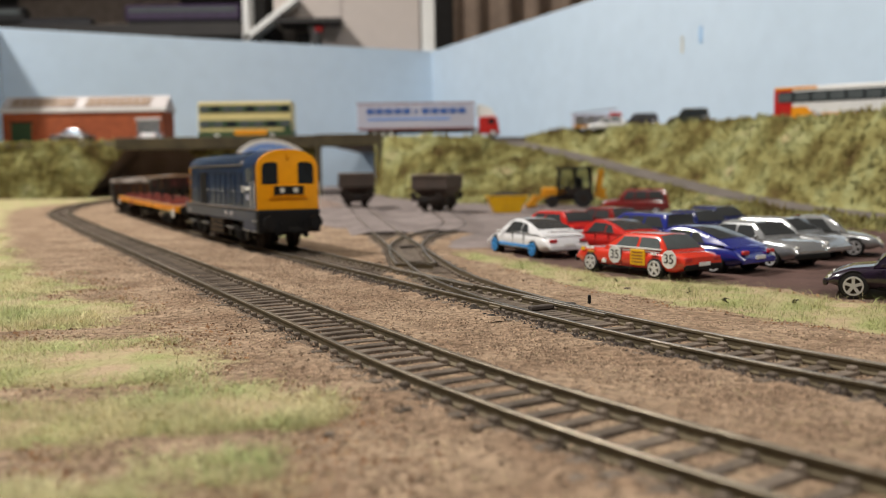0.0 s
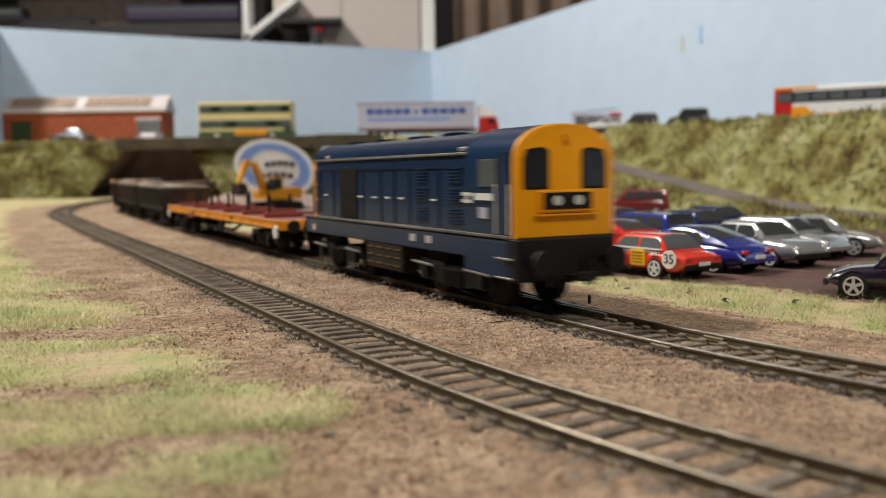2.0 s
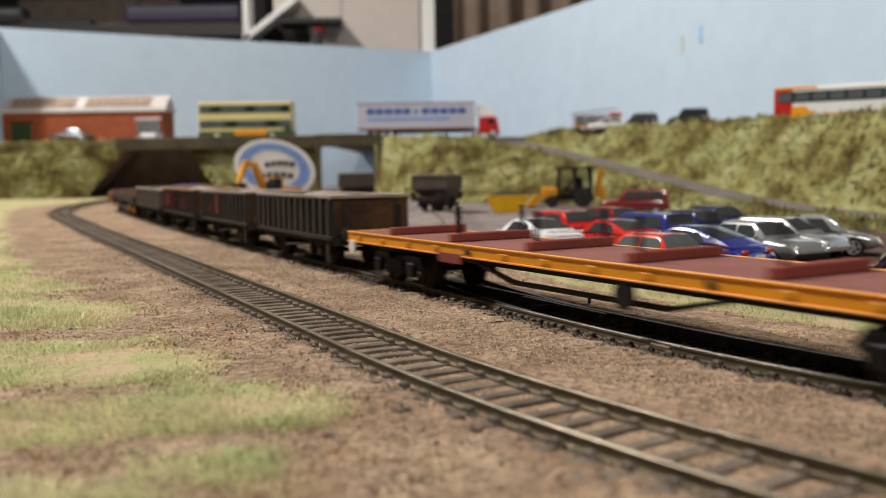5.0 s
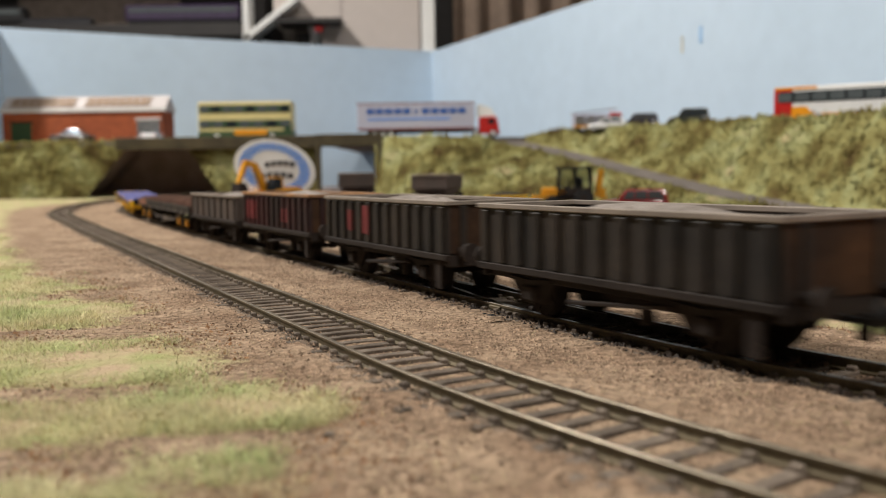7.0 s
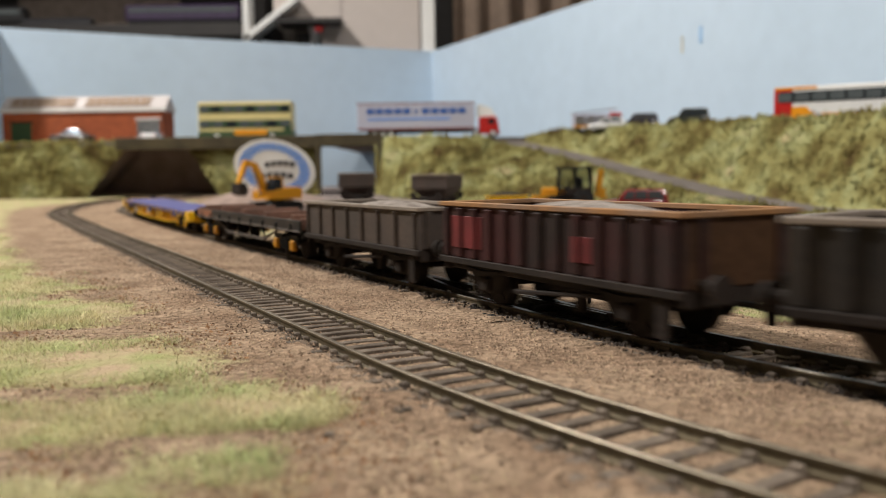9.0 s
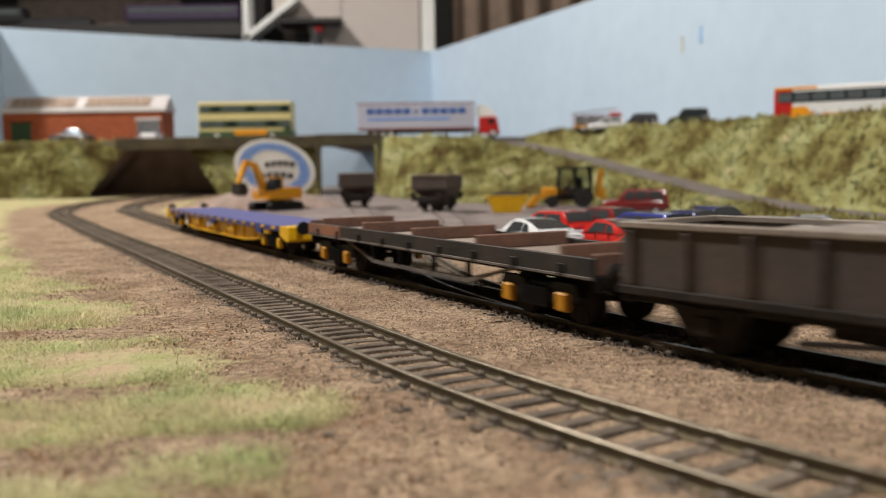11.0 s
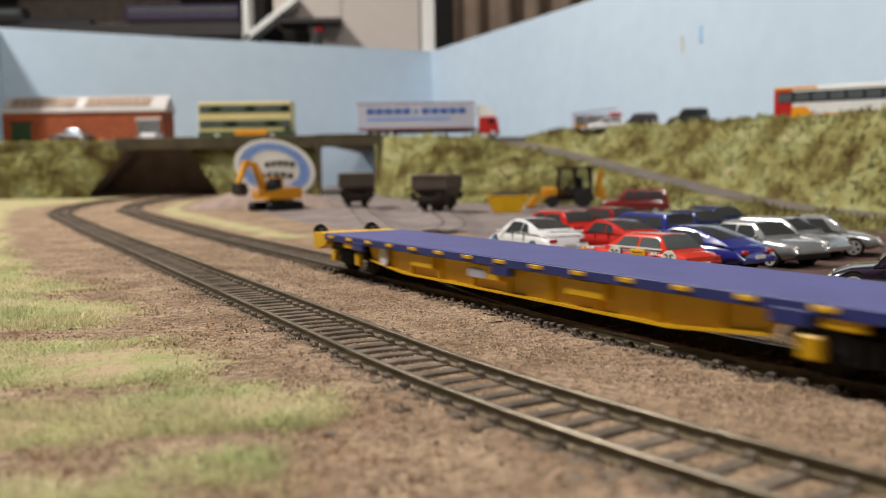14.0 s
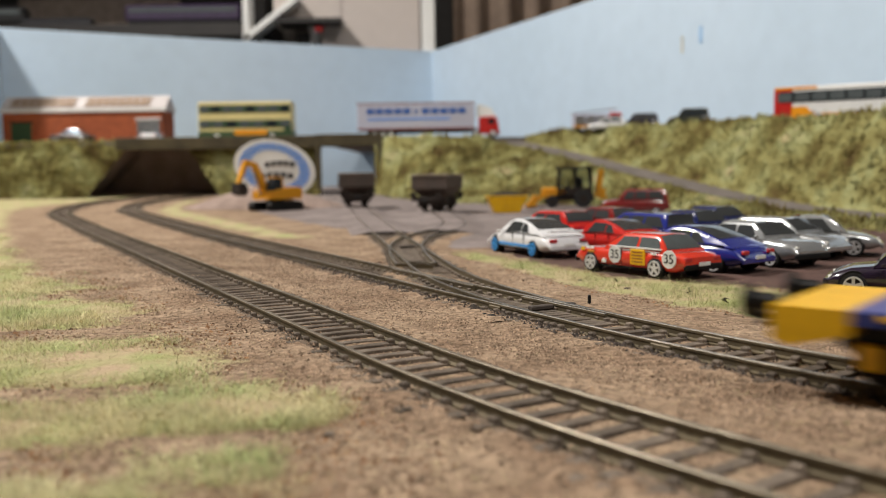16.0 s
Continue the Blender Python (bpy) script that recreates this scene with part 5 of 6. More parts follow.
def double_decker(x, y, z, rz):
    t = thing("double_decker_bus", "cream and green double-deck bus with orange panel", "bus", x=x, y=y, z=z, rz=rz)
    L, w = 132, 33
    part("body", box((0, 0, 29), (L, w, 50), 1.8), CREAM, t)
    part("skirt", box((0, 0, 8.5), (L + .4, w + .5, 10), .8), GREENP, t, "dark green skirt")
    for s in (-1, 1):
        for z0, n in ((44, 8), (23, 7)):
            band = part("window_band", box((0, s * (w / 2 + .15), z0), (L - 4, .5, 11), .2), GREENP, t)
            for k in range(n):
                part("pane", box((-L / 2 + 9 + k * (L - 18) / (n - 1), s * (w / 2 + .5), z0), ((L - 18) / n - 2.4, .25, 8.4), .1), GLASSG if (k * 7 + n) % 3 else GLASS, band)
        part("advert", box((8, s * (w / 2 + .3), 11), (46, .5, 7), .1), ORANGE, t, "orange advertising panel")
        part("rear_corner", box((L / 2 - 6, s * (w / 2 + .2), 14), (11, .5, 20), .2), GREENP, t)
    part("roof", box((0, 0, 54.3), (L - 3, w - 2, 1.2), .5), ROOFW, t)
    for k in (0, 1):
        part("end_window", box((-L / 2 - .2, 0, 44 - 20 * k), (.6, w - 6, 11), .2), GLASS, t)
    road_wheels(t, (-40, 38), w / 2, 6.5)
    return t


double_decker(-277, 1292, 86, 0)


def lorry(x, y, z, rz):
    t = thing("articulated_lorry", "articulated lorry with pale violet trailer and red cab", "lorry", x=x, y=y, z=z, rz=rz)
    tr = part("trailer", box((-18, 0, 32), (168, 34, 36), .8), PLATE, t, "pale violet-grey box trailer")
    part("top_rail", box((-18, 0, 50.3), (169, 34.6, 1.6), .3), BOLSTER, tr)
    part("bottom_rail", box((-18, 0, 14.0), (169, 34.6, 2.0), .3), BOLSTER, tr)
    for k in range(5):
        part("lettering_bar", box((-83 + k * 13.0, -17.2, 39), (10.5, .5, 8.0), .2), BARBLUE, tr, "blue lettering bar")
        part("lettering_bar", box((-4 + k * 13.0, -17.2, 39), (10.5, .5, 8.0), .2), BARBLUE, tr, "blue lettering bar")
    part("lettering_bar", box((-18, -17.2, 38), (5, .5, 5), .2), BARBLUE, tr, "blue lettering bar")
    part("small_text_bar", box((-28, -17.2, 28), (118, .5, 3.0), .2), SIGNBLUE, tr, "pale blue text bar")
    part("chassis", box((-14, 0, 10.5), (150, 12, 4), .5), BLACK, t)
    cab = part("cab", prism([(72, 6), (100, 6), (101, 16), (97, 30), (74, 30), (72, 26)], -16, 16), RED, t, "red lorry cab")
    part("windscreen", box((98.2, 0, 23), (2.0, 28, 9), .4, ry=-16), GLASS, cab)
    for s in (-1, 1):
        part("side_window", box((90, s * 16.1, 23), (9, .5, 7), .2), GLASS, cab)
    part("roof_fairing", prism([(70, 30), (97, 30), (90, 42), (76, 47), (70, 47)], -14, 14), WHITE, t, "white roof fairing")
    part("bumper", box((100, 0, 7), (4, 32, 5), .6), BOLSTER, cab)
    road_wheels(t, (-78, -66, -54, 68, 92), 16, 6.4)
    return t


lorry(-18, 1312, 86, -1)


# ---- building on the upper road ----
def brick_building(x, y, z):
    t = thing("brick_building", "orange-red brick workshop with white roof panels", "building", x=x, y=y, z=z)
    part("wall", box((0, 20, 24), (242, 44, 48), .4), BRICKM, t, "orange-red brick wall")
    roof = part("roof", prism([(-4, 47), (44, 47), (44, 52), (20, 72), (-4, 52)], -123, 123, axis="x"), ROOFW, t, "pale sloping roof")
    for k in (-1, 1):
        g = part("roof_panel", box((k * 56 - 6, 7, 63.0), (96, 22, 1.0), .2, rx=39.5), ROOFTAN, roof, "brownish roof light panel")
        for j in range(9):
            part("glazing_bar", box((k * 56 - 6 - 44 + j * 11, 6.6, 63.7), (.8, 22, .8), 0, rx=39.5), ROOFW, g)
    part("gutter", box((0, -2.6, 50), (246, 3, 3.0), .5), WHITE, t)
    door = part("door", box((-93, -2.4, 17), (30, 1.2, 30), .3), GREENP, t, "dark green double door")
    part("door_frame", box((-93, -2.2, 33), (34, 1.4, 2), .2), BLACK, door)
    win = part("window", box((96, -2.4, 22), (34, 1.2, 24), .3), GLASSG, t, "grey roller window")
    part("window_lintel", box((96, -2.8, 36), (38, 1.6, 4), .3), ROOFW, win)
    part("window_sill", box((96, -2.8, 9), (38, 2.0, 2), .3), ROOFW, win)
    for k in range(7):
        part("slat", box((96, -3.1, 13 + k * 3.1), (33, .4, .6), 0), ROOFW, win)
    part("downpipe", rod((119, -3, 2), (119, -3, 48), 1.0, 8), BLACK, t)
    return t


brick_building(-531, 1345, 86)


# ---- yard: sand heap, excavator, sign, hoppers, backhoe, skip ----
def heap():
    rows = []
    for k in range(13):
        u = k / 12
        rad = 64 * (1 - u)
        rows.append([(-190 + rad * 1.35 * math.cos(a * .2618) * (1 + .08 * rough(a, k, 3, 5)), 962 + rad * .75 * math.sin(a * .2618), rise(962) - 3 + 27 * (u ** 0.9) + .8 * rough(a, k, 2, 7)) for a in range(24)])
    return tagged(link("sand_mound", loft(rows), SANDM, smooth=True), "pale brown sand mound in the yard", "sand mound")


heap()


def excavator(x, y, z, rz):
    t = thing("excavator", "orange-yellow tracked excavator with raised boom", "excavator", x=x, y=y, z=z, rz=rz)
    for s in (-1, 1):
        ring = [(-22, 3), (-19, 0.4), (19, 0.4), (22, 3), (22, 6), (19, 8.6), (-19, 8.6), (-22, 6)]
        tr = part("crawler_track", prism(ring, s * 13 - 4, s * 13 + 4), BLACK, t, "black crawler track")
        for k in range(10):
            part("track_shoe", box((-19 + k * 4.2, s * 13, .5), (2.6, 8.6, 1.0), .1), TYRE, tr)
    part("turntable", rod((0, 0, 8), (0, 0, 11), 9, 20), BLACK, t)
    part("body", prism([(-24, 11), (18, 11), (18, 19), (4, 22), (-20, 23), (-24, 20)], -14, 14), DIGGER, t, "orange-yellow machine body")
    part("counterweight", box((-22, 0, 17), (8, 27, 11), 1.5), DIGGER, t)
    cab = part("cab", prism([(2, 14), (17, 14), (16, 27), (12, 32), (3, 32)], 3, 13), GLASS, t, "dark glazed cab")
    part("cab_roof", box((8, 8, 32.4), (11, 11, 1.2), .4), DIGGER, cab)
    part("cab_post", rod((2.5, 13, 14), (3.2, 13, 32), .7, 6), DIGGER, cab)
    boom = part("boom", prism([(10, 18), (16, 20), (26, 42), (37, 46), (36, 50), (23, 47), (13, 32)], -6, -1), DIGGER, t, "bent yellow boom")
    part("ram", rod((18, -3, 16), (26, -3, 38), 1.0, 8), STEEL, boom)
    arm = part("dipper_arm", prism([(33, 48), (39, 49), (48, 28), (45, 27)], -5.5, -1.5), DIGGER, t, "yellow dipper arm")
    part("bucket", prism([(42, 28), (50, 27), (51, 18), (43, 15), (38, 20)], -9, 2), UNDER, arm, "dark toothed bucket")
    part("logo_bar", box((-10, -14.2, 17), (9, .4, 4), .1), BLACK, t)
    return t


excavator(-168, 905, rise(905) - 2.5, 236)


def oval_sign():
    t = thing("oval_sign", "oval white disc sign with blue radial dashes", "sign", x=-183, y=985, z=rise(985) - 3)
    n = 48
    A, B, zc = 45.0, 31.0, 41.5
    tilt = radians(-14)

    def at(a, k, y):
        px, pz = A * k * math.cos(a), B * k * math.sin(a)
        return (px * math.cos(tilt) - pz * math.sin(tilt), y, zc + px * math.sin(tilt) + pz * math.cos(tilt))

    part("disc", loft([[at(i * 6.2832 / n, 1, -1.0) for i in range(n)], [at(i * 6.2832 / n, 1, 1.0) for i in range(n)]]), WHITE, t)
    for i in range(36):
        a = i * 6.2832 / 36
        d = 0.066
        ring = [at(a - d, .62, -1.3), at(a + d, .62, -1.3), at(a + d, .87, -1.3), at(a - d, .87, -1.3)]
        part("dash", loft([ring, [(p[0], -0.9, p[2]) for p in ring]]), SIGNBLUE, t, "blue radial dash")
    for zc2, w, x2 in ((47.0, 34, 6), (34.5, 38, 2)):
        for k in range(5):
            part("letter_bar", box((x2 - w / 2 + w / 10 + k * w / 5, -1.4, zc2 - (-2 + k) ** 2 * .35), (w / 6.2, .6, 5.6), .2, ry=(k - 2) * 4), SIGNBLACK, t)
    part("prop", box((0, 6, 12), (8, 10, 26), .5), DARKWOOD, t)
    return t


oval_sign()


def hopper(x, y, rz, long=56, top=31, label=""):
    t = thing("hopper_wagon", label, "wagon", "hopper wagons in the yard", x, y, rise(y), rz)
    h, hw = long / 2, 16.5
    rings = [[(-h * .55, -hw * .6, 11), (h * .55, -hw * .6, 11), (h * .55, hw * .6, 11), (-h * .55, hw * .6, 11)],
             [(-h, -hw, 20), (h, -hw, 20), (h, hw, 20), (-h, hw, 20)], [(-h, -hw, top), (h, -hw, top), (h, hw, top), (-h, hw, top)],
             [(-h + 1, -hw + 1, top), (h - 1, -hw + 1, top), (h - 1, hw - 1, top), (-h + 1, hw - 1, top)], [(-h + 2, -hw + 2, top - 6), (h - 2, -hw + 2, top - 6), (h - 2, hw - 2, top - 6), (-h + 2, hw - 2, top - 6)]]
    part("hopper_body", loft(rings), BOXBROWN, t, "dark brown tapered hopper body")
    bm = bmesh.new()
    for s in (-1, 1):
        box((0, s * hw, top), (long + 1, 1.6, 1.4), .2, bm=bm)
        box((s * h, 0, top + .01), (1.6, hw * 2, 1.4), .2, bm=bm)
    part("rim", bm, RIMGREY, t)
    for s in (-1, 1):
        for k in (-.7, -.25, .25, .7):
            part("stiffener", box((k * h, s * (hw + .4), 25), (1.6, 1.0, top - 20), .2), BOXBROWN, t)
        part("frame", box((0, s * 11, 10.5), (long + 4, 2, 3), .3), UNDER, t)
    # Dark block added under the hopper to stand in for the shadow there.
    part("underframe", box((0, 0, 8.0), (long * .86, 22, 6), .5), UNDER, t)
    for x2 in (-h * .55, h * .55):
        wheelset(t, x2, 6.2, "axle")
        for s in (-1, 1):
            part("axle_guard", box((x2, s * 12.2, 7), (9, 1.6, 7), .3), UNDER, t)
    for d in (-1, 1):
        part("headstock", box((d * (h + 2), 0, 11), (1.8, 31, 4), .3), UNDER, t)
        buffer_pair(t, d * (h + 2.6), d, UNDER)
    return t


ax, ay, ath = SIDING_A[-5]
hopper(ax, ay, math.degrees(ath), 60, 33, "dark brown hopper wagon with pale load rim on siding")
bx, by, bth = SIDING_B[-7]
hopper(bx, by, math.degrees(bth) - 24, 50, 32, "dark brown steel hopper wagon standing in the yard")


def backhoe(x, y, rz):
    t = thing("backhoe_loader", "orange backhoe loader with dark glazed cab", "backhoe loader", x=x, y=y, z=rise(y) - 2.6, rz=rz)
    part("chassis", box((0, 0, 10), (46, 18, 7), .8), UNDER, t)
    part("bonnet", box((19, 0, 15), (18, 15, 9), 1.2), DIGGER, t)
    cab = part("cab", prism([(-21, 12), (13, 12), (13, 19), (-21, 19)], -11.5, 11.5), UNDER, t, "dark cab with large open windows")
    part("cab_roof", box((-4, 0, 38.6), (35, 25, 2.2), .6), BLACK, cab)
    for px, tx in ((-20.5, -19.5), (-5, -5), (12.3, 10)):
        for s in (-1, 1):
            part("cab_post", rod((px, s * 11.2, 18), (tx, s * 11.2, 38), 1.0, 6), BLACK, cab)
    part("seat", box((-8, 0, 24), (9, 9, 11), 1.5), BLACK, cab)
    part("steering_column", rod((2, 0, 18), (-1, 0, 27), 1.2, 8), BLACK, cab)
    for s in (-1, 1):
        part("window_pane", box((-4, s * 11.1, 28.5), (30, .4, 18), 0), CLEAR, cab)
    arms = part("loader_arm", prism([(6, 18), (30, 12), (36, 6), (33, 5), (28, 9), (5, 14)], 9, 11.5), DIGGER, t)
    part("loader_arm", prism([(6, 18), (30, 12), (36, 6), (33, 5), (28, 9), (5, 14)], -11.5, -9), DIGGER, t)
    part("bucket", prism([(33, 2), (44, 1), (36, 12), (33, 12)], -15, 15), DIGGER, arms, "orange loader bucket")
    part("rear_boom", prism([(-24, 10), (-30, 10), (-33, 37), (-28, 37)], -2.5, 2.5), DIGGER, t, "upright orange rear boom")
    part("rear_bucket", prism([(-35, 8), (-28, 8), (-27, 20), (-34, 18)], -5, 5), DIGGER, t)
    for wx, r in ((-12, 8.5), (18, 6)):
        for s in (-1, 1):
            w = part("wheel", rod((wx, s * 10, r), (wx, s * 15, r), r, 20), TYRE, t)
            part("hub", rod((wx, s * 14.8, r), (wx, s * 15.4, r), r * .45, 14), UNDER, w)
    return t


backhoe(126, 886, 176)


def skip(x, y, rz):
    t = thing("skip", "small yellow skip filled with brown rubble", "skip", x=x, y=y, z=rise(y) - 2.4, rz=rz)
    prof = [(-11, 0), (11, 0), (18, 14), (-18, 14)]
    part("tub", prism(prof, -10, 10), BRIGHT, t, "yellow tapered tub")
    for s in (-1, 1):
        part("lug", box((0, s * 10.6, 9), (4, 1.2, 8), .2), BRIGHT, t)
    part("rim", box((0, 0, 14.2), (37, 21.5, 1.2), .3), BRIGHT, t)
    rows = [[(x2, y2, 14.6 + 4 * max(0, math.cos(x2 / 12)) * math.cos(y2 / 7) + rough(x2, y2, 3)) for y2 in range(-9, 10, 3)] for x2 in range(-16, 17, 2)]
    part("rubble", loft(rows, closed=False), UNDER, t, "brown rubble")
    return t


skip(58, 815, 4)


# ---- beyond the boards: shelf, frame, panels and drapes of the room ----
def room_things():
    y = 2050.0
    t = thing("shelf_unit", "dark open shelf unit with stored model trains", "shelf", x=-760, y=y, z=0)
    part("back_panel", box((-10, 110, 420), (760, 8, 500), 1), SHELF, t)
    part("paper", box((-40, 100, 410), (380, 4, 150), 1), FLOORW, t, "pale sheet at the back of the shelf")
    part("shelf_board", box((0, 40, 358), (780, 150, 30), 2), SHELF, t)
    part("shelf_board", box((0, 40, 520), (780, 150, 30), 2), SHELF, t)
    for px in (-330, 352):
        part("upright", box((px, 40, 430), (40, 150, 420), 2), SHELF, t)
    part("upright", box((0, 70, -330), (60, 60, 1240), 2), SHELF, t)
    for x0, length, z0, col in ((-985, 110, 373, (0.02, 0.02, 0.022)), (-575, 260, 373, (0.045, 0.028, 0.07)), (-860, 160, 373, (0.03, 0.03, 0.035))):
        m = material("stored_train_paint", col, 0.4)
        b = thing("stored_train", "dark model train standing on the shelf", "model train", "stored trains", x0, y + 10, z0, 0)
        if length == 160:
            part("body", box((0, 0, 10), (length, 36, 20), 4), m, b)
        else:
            part("body", box((0, 0, 28), (length, 36, 36), 4), m, b)
            part("window_band", box((0, -18.3, 34), (length - 20, .8, 10), .2), GLASSG, b)
        part("underframe", box((0, 0, 6 if length != 160 else 2), (length - 12, 30, 12 if length != 160 else 4), 1), BLACK, b)
    w = thing("white_frame", "white open box frame hung at a slant", "frame", x=-302, y=1990, z=0)
    part("side_bar", box((-115, 0, 410), (13, 60, 180), 1), WHITE, w)
    part("slanted_bar", box((-62, 0, 372), (150, 60, 13), 1, ry=-37), WHITE, w)
    part("panel", box((10, 30, 440), (150, 6, 150), 1), BEIGE, w)
    part("bottom", box((20, 10, 366), (140, 90, 10), 1), SHELF, w)
    part("red_box", box((42, -20, 346), (18, 30, 12), 2), P_MAROON, w)
    part("post", box((0, 40, -300), (30, 30, 1300), 1), SHELF, w)
    for x0, wd, mat, nm, lb in ((-280, 24, WHITE, "door_frame", "white upright door frame post"), (-155, 222, BEIGE, "cupboard_panel", "plain beige cupboard panel"), (-26, 30, WHITE, "door_frame", "white upright door frame post")):
        ob = link(nm, box((x0, 2040, 0), (wd, 40, 1880), 2), mat)
        tagged(ob, lb, "panel", kind="structure")
    bm = bmesh.new()
    rows = []
    for k in range(120):
        px = 30 + k * 6.0
        rows.append([(px, 2080 + 18 * math.sin(k * .55) + 8 * math.sin(k * .23), zz) for zz in (-940, 1500)])
    loft(rows, bm, closed=False)
    d = link("curtain", bm, CURTAIN, smooth=True)
    mod = d.modifiers.new("thick", "SOLIDIFY")
    mod.thickness = 0.004
    tagged(d, "brown hanging drapes in vertical folds", "curtain")
    # Dark sheet added for the shade in the gap next to the drapes.
    tagged(link("gap_panel", box((8, 2100, 0), (50, 10, 1880), 1), SHELF), "dark panel standing in for the shaded gap beside the drapes", "panel", kind="structure")


room_things()


# ---- loose growth and grit ----
def blade(verts, faces, x, y, z, h, lean, turn, w):
    n = len(verts)
    cx, cy = math.cos(turn), math.sin(turn)
    bx, by = -cy * w, cx * w
    verts += [((x - bx) * MM, (y - by) * MM, z * MM), ((x + bx) * MM, (y + by) * MM, z * MM),
              ((x + cx * lean * .5 + bx * .7) * MM, (y + cy * lean * .5 + by * .7) * MM, (z + h * .65) * MM),
              ((x + cx * lean * .5 - bx * .7) * MM, (y + cy * lean * .5 - by * .7) * MM, (z + h * .65) * MM),
              ((x + cx * lean) * MM, (y + cy * lean) * MM, (z + h) * MM)]
    faces += [(n, n + 1, n + 2, n + 3), (n + 3, n + 2, n + 4)]


def grow(name, label, count, area, field, hmin, hmax, seed, clump=14, mat=BLADE, sparse=-0.12, thin=1.0, spread=2.6):
    r = random.Random(seed)
    verts, faces = [], []
    tries = 0
    while len(faces) < 2 * count and tries < count * 40:
        tries += 1
        y = area[2] + (area[3] - area[2]) * r.random() ** 1.5
        x = r.uniform(area[0], area[1]) if area[4] is None else r.uniform(area[0], area[1]) * y
        g = field(x, y)
        if g < 0.5 or rough(x, y, clump, seed) + 0.35 * r.uniform(-1, 1) < sparse:
            continue
        h = r.uniform(hmin, hmax) * (0.6 + 0.6 * max(0, rough(x, y, clump, seed) + .4))
        blade(verts, faces, x, y, ground_height(x, y) - .3, h, r.uniform(.2, spread) * h, r.uniform(0, 6.28), thin * r.uniform(.025, .065))
    return stuff(name, verts, faces, mat, label, "grass")


STRAW = material("straw_blades", (0.62, 0.50, 0.31), 0.75, 0, 0.2, 22, (0.36, 0.33, 0.15), 0.0, random_amount=-0.4, spec=0.2)
grow("static_grass", "short pale green static grass beside the outer track", 52000, (-0.62, 0.08, 70, 620, 1), grass_left, 0.8, 3.0, 11, 30, BLADE, 0.0)
grow("static_grass", "straw-coloured dry grass among the green", 30000, (-0.62, 0.14, 70, 500, 1), lambda x, y: grass_left(x, y) + .3, 0.4, 2.2, 12, 16, STRAW, -0.05, 0.8, 4.0)
MEADOW = material("meadow_blades", (0.24, 0.30, 0.095), 0.7, 0, 0.35, 40, (0.46, 0.43, 0.21), 0.0, random_amount=-0.5, spec=0.3)
grow("static_grass", "tangled green grass strip before the parked cars", 24000, (0, 230, 120, 440, None), grass_right, 0.9, 3.2, 13, 12, MEADOW, -0.2)
grow("static_grass", "dry straw stalks in the grass strip", 3200, (0, 230, 120, 440, None), lambda x, y: grass_right(x, y) + .15, 1.2, 4.0, 14, 9, STRAW, -0.2, 0.7, 3.5)
grow("static_grass", "long fine pale fibres standing out of the grass strip", 900, (20, 230, 120, 420, None), grass_right, 3.0, 7.5, 15, 9, STRAW, -0.1, 0.55, 2.2)


def grains(name, label, count, places, lo, hi, mat, seed):
    r = random.Random(seed)
    verts, faces = [], []
    for _ in range(count):
        x, y, z = places(r)
        s = r.uniform(lo, hi) * (1 + .8 * (r.random() > .94))
        n = len(verts)
        a = r.uniform(0, 6.28)
        for k in range(4):
            w = a + k * 1.57 + r.uniform(-.4, .4)
            q = s * r.uniform(.6, 1)
            verts.append(((x + math.cos(w) * q) * MM, (y + math.sin(w) * q) * MM, (z - .25 * s) * MM))
        verts.append(((x + r.uniform(-.3, .3) * s) * MM, (y + r.uniform(-.3, .3) * s) * MM, (z + s * r.uniform(.4, .9)) * MM))
        faces += [(n, n + 1, n + 4), (n + 1, n + 2, n + 4), (n + 2, n + 3, n + 4), (n + 3, n, n + 4)]
    return stuff(name, verts, faces, mat, label, "grit")


def earth_place(r):
    while True:
        y = 75 + 480 * r.random() ** 1.4
        x = r.uniform(-.5, .62) * y
        if grass_left(x, y) < .55 + .4 * r.random() and grass_right(x, y) < .6 and surface(x, y) == 0:
            return x, y, ground_height(x, y)


def bed_place(side_lo, side_hi, smax=620):
    def place(r):
        s = -110 + smax * r.random() ** 1.3
        a = r.uniform(side_lo, side_hi)
        x, y, th = on_track(s, a)
        return x, y, rise(y) - (2.85 if abs(a) < 8 or abs(a - spacing(s)) < 8 else 1.9) + r.uniform(-.2, .25)
    return place


def litter_place(r):
    """Leaf litter gathers along the edge of the turf."""
    while True:
        y = 80 + 300 * r.random() ** 1.3
        x = r.uniform(-.5, .62) * y
        if (-.5 < grass_left(x, y) + .5 * r.uniform(-1, 1) < .5 and rough(x, y, 24, 40) + .3 * r.uniform(-1, 1) > .05 or 0.1 < grass_right(x, y) < .45) and surface(x, y) == 0 and track_distance(x, y, OUTER, 3) > 15 and track_distance(x, y, INNER, 3) > 13:
            return x, y, ground_height(x, y)


grains("earth_grit", "fine light brown grit strewn over the earth", 85000, earth_place, .14, .42, GRIT, 21)
grains("leaf_litter", "reddish brown leaf litter along the turf", 2800, litter_place, .22, .65, LITTER, 27)
grains("bed_grit", "brown ballast grains on the outer track bed", 16000, bed_place(42, 82), .16, .46, GRIT, 22)
grains("bed_grit", "brown ballast grains between the two tracks", 14000, bed_place(11, 40), .14, .36, GRIT, 23)
grains("dark_grit", "dark ballast lumps along the inner track", 6500, bed_place(-9, 12.5), .25, .7, GRITD, 24)
grains("dark_grit", "dark clods over the sleeper ends of the inner track", 300, bed_place(10.5, 15.5), .4, 1.0, GRITD, 26)
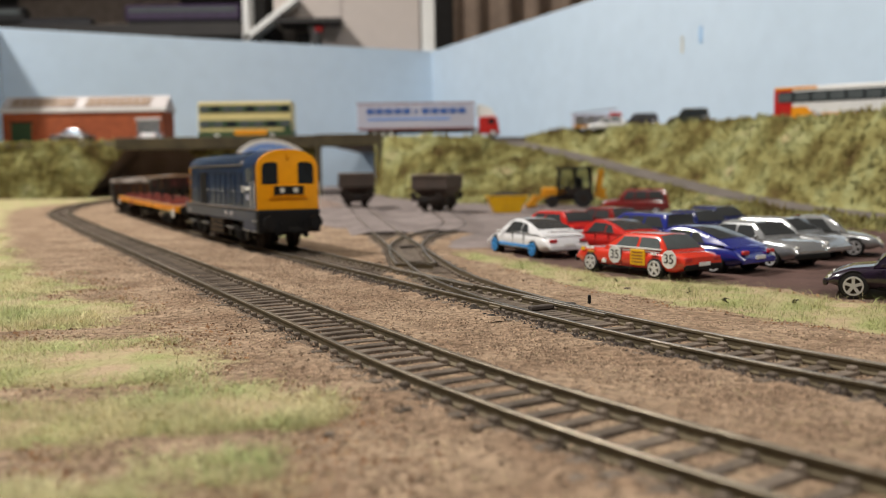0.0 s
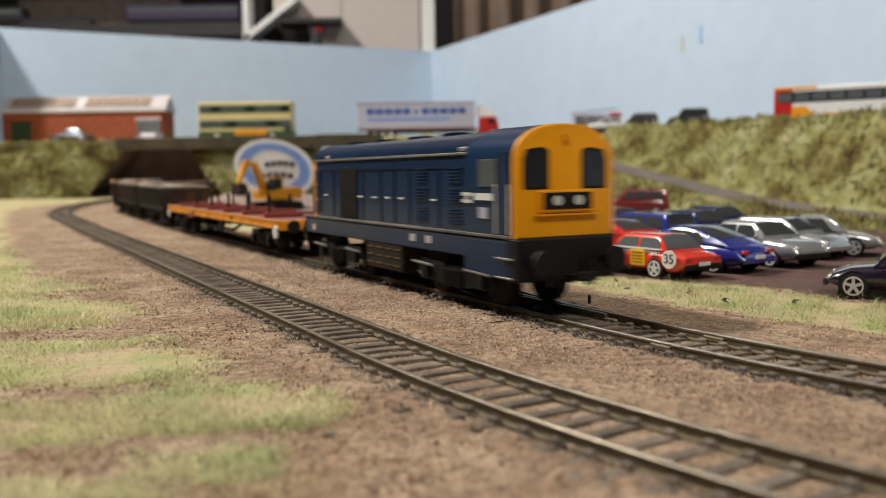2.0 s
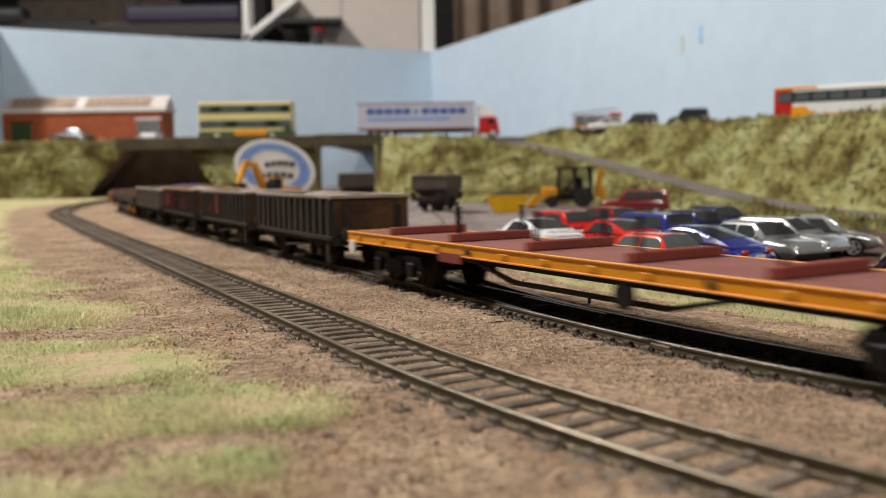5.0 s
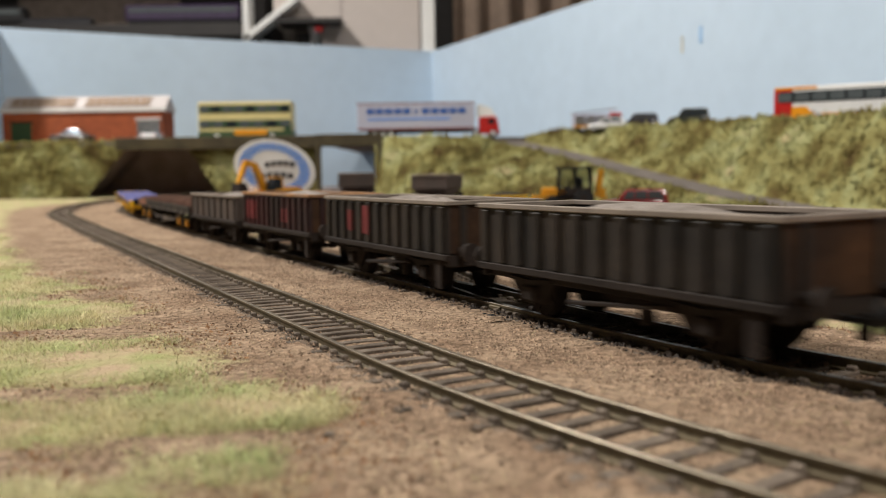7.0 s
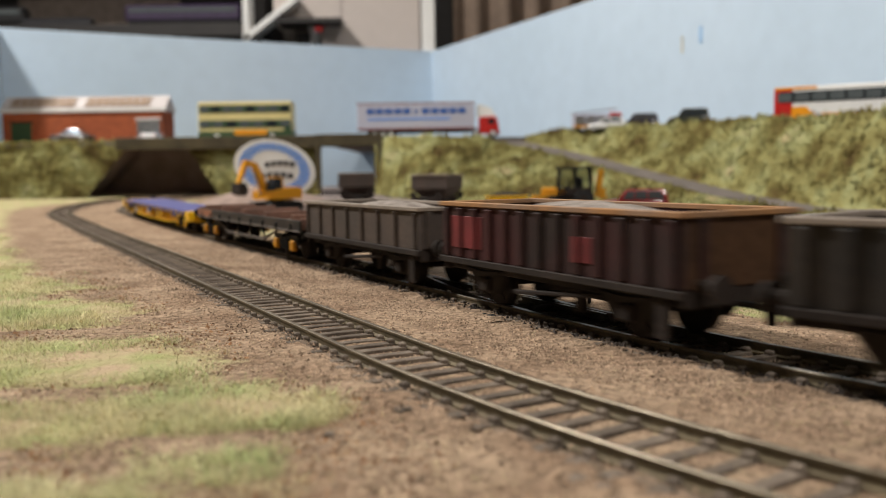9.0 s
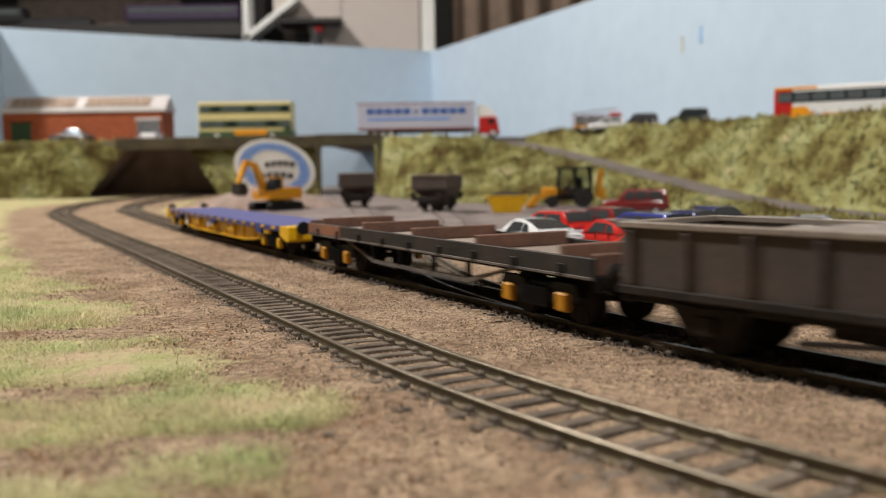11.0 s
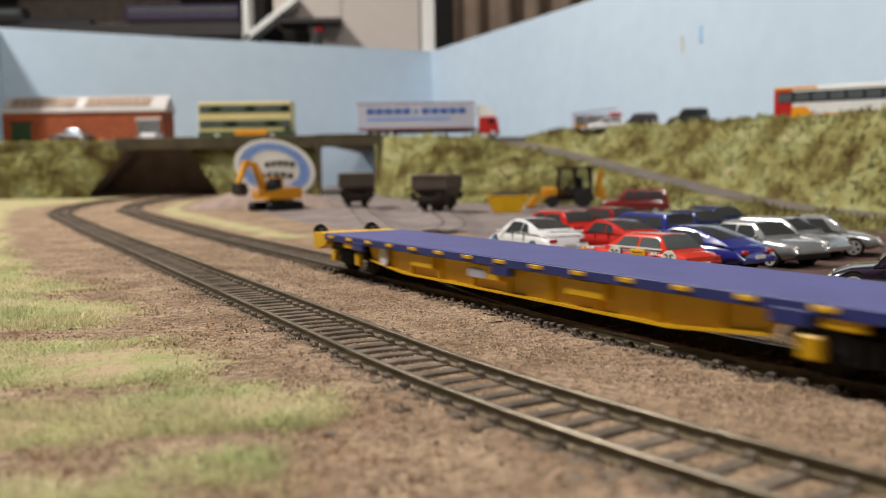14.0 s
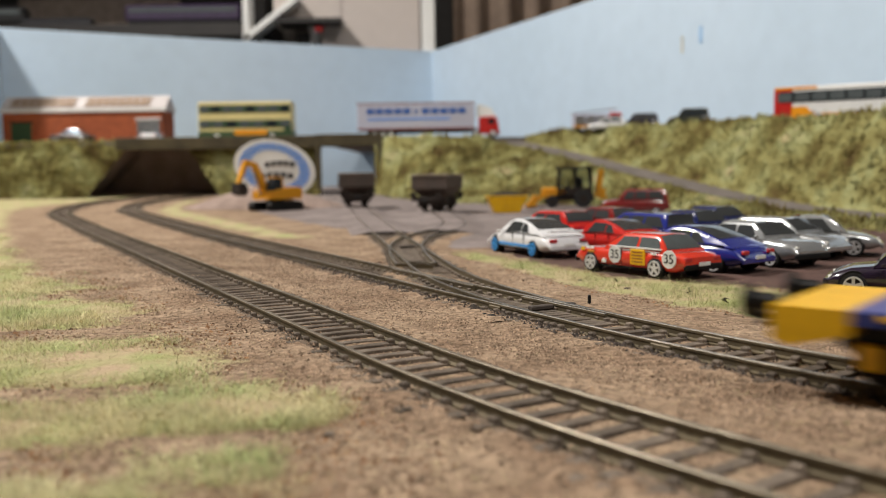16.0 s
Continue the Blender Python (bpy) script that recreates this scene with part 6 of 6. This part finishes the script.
grains("dark_grit", "dark ballast lumps at the far side of the inner track", 1200, bed_place(-15, -9), .3, .6, GRITD, 25)


def clod(x, y, size, mat, label, seed):
    """A lump of earth or buried sleeper end."""
    r = random.Random(seed)
    bm = bmesh.new()
    bmesh.ops.create_icosphere(bm, subdivisions=2, radius=size)
    for v in bm.verts:
        v.co *= 1 + .35 * noise.noise(v.co * (1.6 / size) + Vector((seed, 0, 0)))
        v.co.z *= .45
    ob = link("earth_clod", bm, mat)
    ob.matrix_world = pose(x * MM, y * MM, (ground_height(x, y) + size * .1) * MM, 0, 0, r.uniform(0, 360))
    return tagged(ob, label, "clod", "clods beside the track")


for k, (x, y, s) in enumerate([(-7, 148, 2.2), (-4, 143, 1.6), (-18, 135, 1.3), (17, 113, 2.4), (20, 110, 1.8), (14, 117, 1.4), (12, 120, 1.2), (26, 100, 2.2), (20, 268, 1.6), (22, 266, 1.1), (62, 300, 1.5), (118, 232, 2.0), (122, 229, 1.4), (50, 325, 1.3)]):
    clod(x, y, s * .75, GRITD if k > 7 else SLEEPER, "dark lump of earth beside the track", k)


def twig(x, y, z, seed):
    r = random.Random(seed)
    bm = bmesh.new()
    p = Vector((x, y, z))
    for k in range(4):
        q = p + Vector((r.uniform(-.8, 1.4), r.uniform(-1.0, 1.0), r.uniform(-.3, .7)))
        rod(p, q, .28, 6, bm, .22)
        if k > 0:
            rod(q, q + Vector((r.uniform(-1.2, 1.2), r.uniform(-1.2, 1.2), r.uniform(-.3, 1.1))), .15, 5, bm, .08)
        p = q
    return tagged(link("twig", bm, UNDER), "small dark bent twig in the grass", "twig", "twigs in the grass")


for k, (x, y) in enumerate([(78, 285), (84, 262), (103, 262), (62, 318), (124, 240)]):
    twig(x, y, ground_height(x, y) + .5, k)


def fibres():
    """Fine dry fibres lying on the earth."""
    r = random.Random(31)
    vs, fs = [], []
    for _ in range(7000):
        x, y, z = earth_place(r)
        blade(vs, fs, x, y, z + .2, r.uniform(.1, .7), r.uniform(.8, 3.6), r.uniform(0, 6.28), r.uniform(.02, .05))
    stuff("dry_fibre", vs, fs, STRAW, "fine dry straw fibres lying on the earth", "fibres")


fibres()


# ---- what moves ----
TIMES = [(0.0, 408.0), (2.0, 174.0), (4.0, -60.0), (7.0, -383.5), (9.0, -601.0), (12.5, -956.0), (14.5, -1171.0), (16.0, -1345.0)]


def front_at(t):
    """How far along the inner track the locomotive's front stands at t seconds: a smooth run through the rows above."""
    n = len(TIMES)
    slope = []
    for i in range(n):
        a, b = TIMES[max(0, i - 1)], TIMES[min(n - 1, i + 1)]
        slope.append((b[1] - a[1]) / (b[0] - a[0]))
    i = min(n - 2, max(k for k in range(n) if TIMES[k][0] <= t + 1e-9))
    (t0, p0), (t1, p1) = TIMES[i], TIMES[i + 1]
    h = t1 - t0
    u = (t - t0) / h
    return (2 * u ** 3 - 3 * u ** 2 + 1) * p0 + (u ** 3 - 2 * u ** 2 + u) * h * slope[i] + (3 * u ** 2 - 2 * u ** 3) * p1 + (u ** 3 - u ** 2) * h * slope[i + 1]


def stand(s, xa, xb):
    """The pose of a vehicle whose pivots xa and xb ride on the inner track; its axis and the headings at both pivots."""
    xa_, ya, ta = on_track(s - xa)
    xb_, yb, tb = on_track(s - xb)
    za, zb = rise(ya), rise(yb)
    d = Vector((xa_ - xb_, ya - yb, za - zb))
    yaw = math.atan2(d.y, d.x)
    pitch = math.atan2(d.z, Vector((d.x, d.y)).length)
    o = Vector((xa_, ya, za)) - d.normalized() * xa
    return pose(o.x * MM, o.y * MM, o.z * MM, 0, -math.degrees(pitch), math.degrees(yaw)), yaw, ta + math.pi, tb + math.pi


def motions():
    every = [k * 0.1 for k in range(161)]
    fine = [k / 15 for k in range(241)]
    for ob, xa, xb in TRAIN:
        walk(ob, [(t, stand(front_at(t), xa, xb)[0]) for t in every])
        bogies = [c for c in ob.children if c.name.startswith("bogie")]
        for c in bogies:
            x = c.location.x / MM
            rows = []
            for t in every[::5]:
                _, yaw, ta, tb = stand(front_at(t), xa, xb)
                turn = math.degrees(((ta if abs(x - xa) < abs(x - xb) else tb) - yaw + math.pi) % (2 * math.pi) - math.pi)
                rows.append((t, pose(x * MM, 0, 0, 0, 0, turn)))
            walk(c, rows)
        for c in ob.children_recursive:
            if c.name.startswith("wheelset"):
                x, r = c.location.x / MM, c["roll_radius"]
                walk(c, [(t, pose(x * MM, 0, r * MM, 0, math.degrees((408.0 - front_at(t)) / r), 0)) for t in fine])


motions()
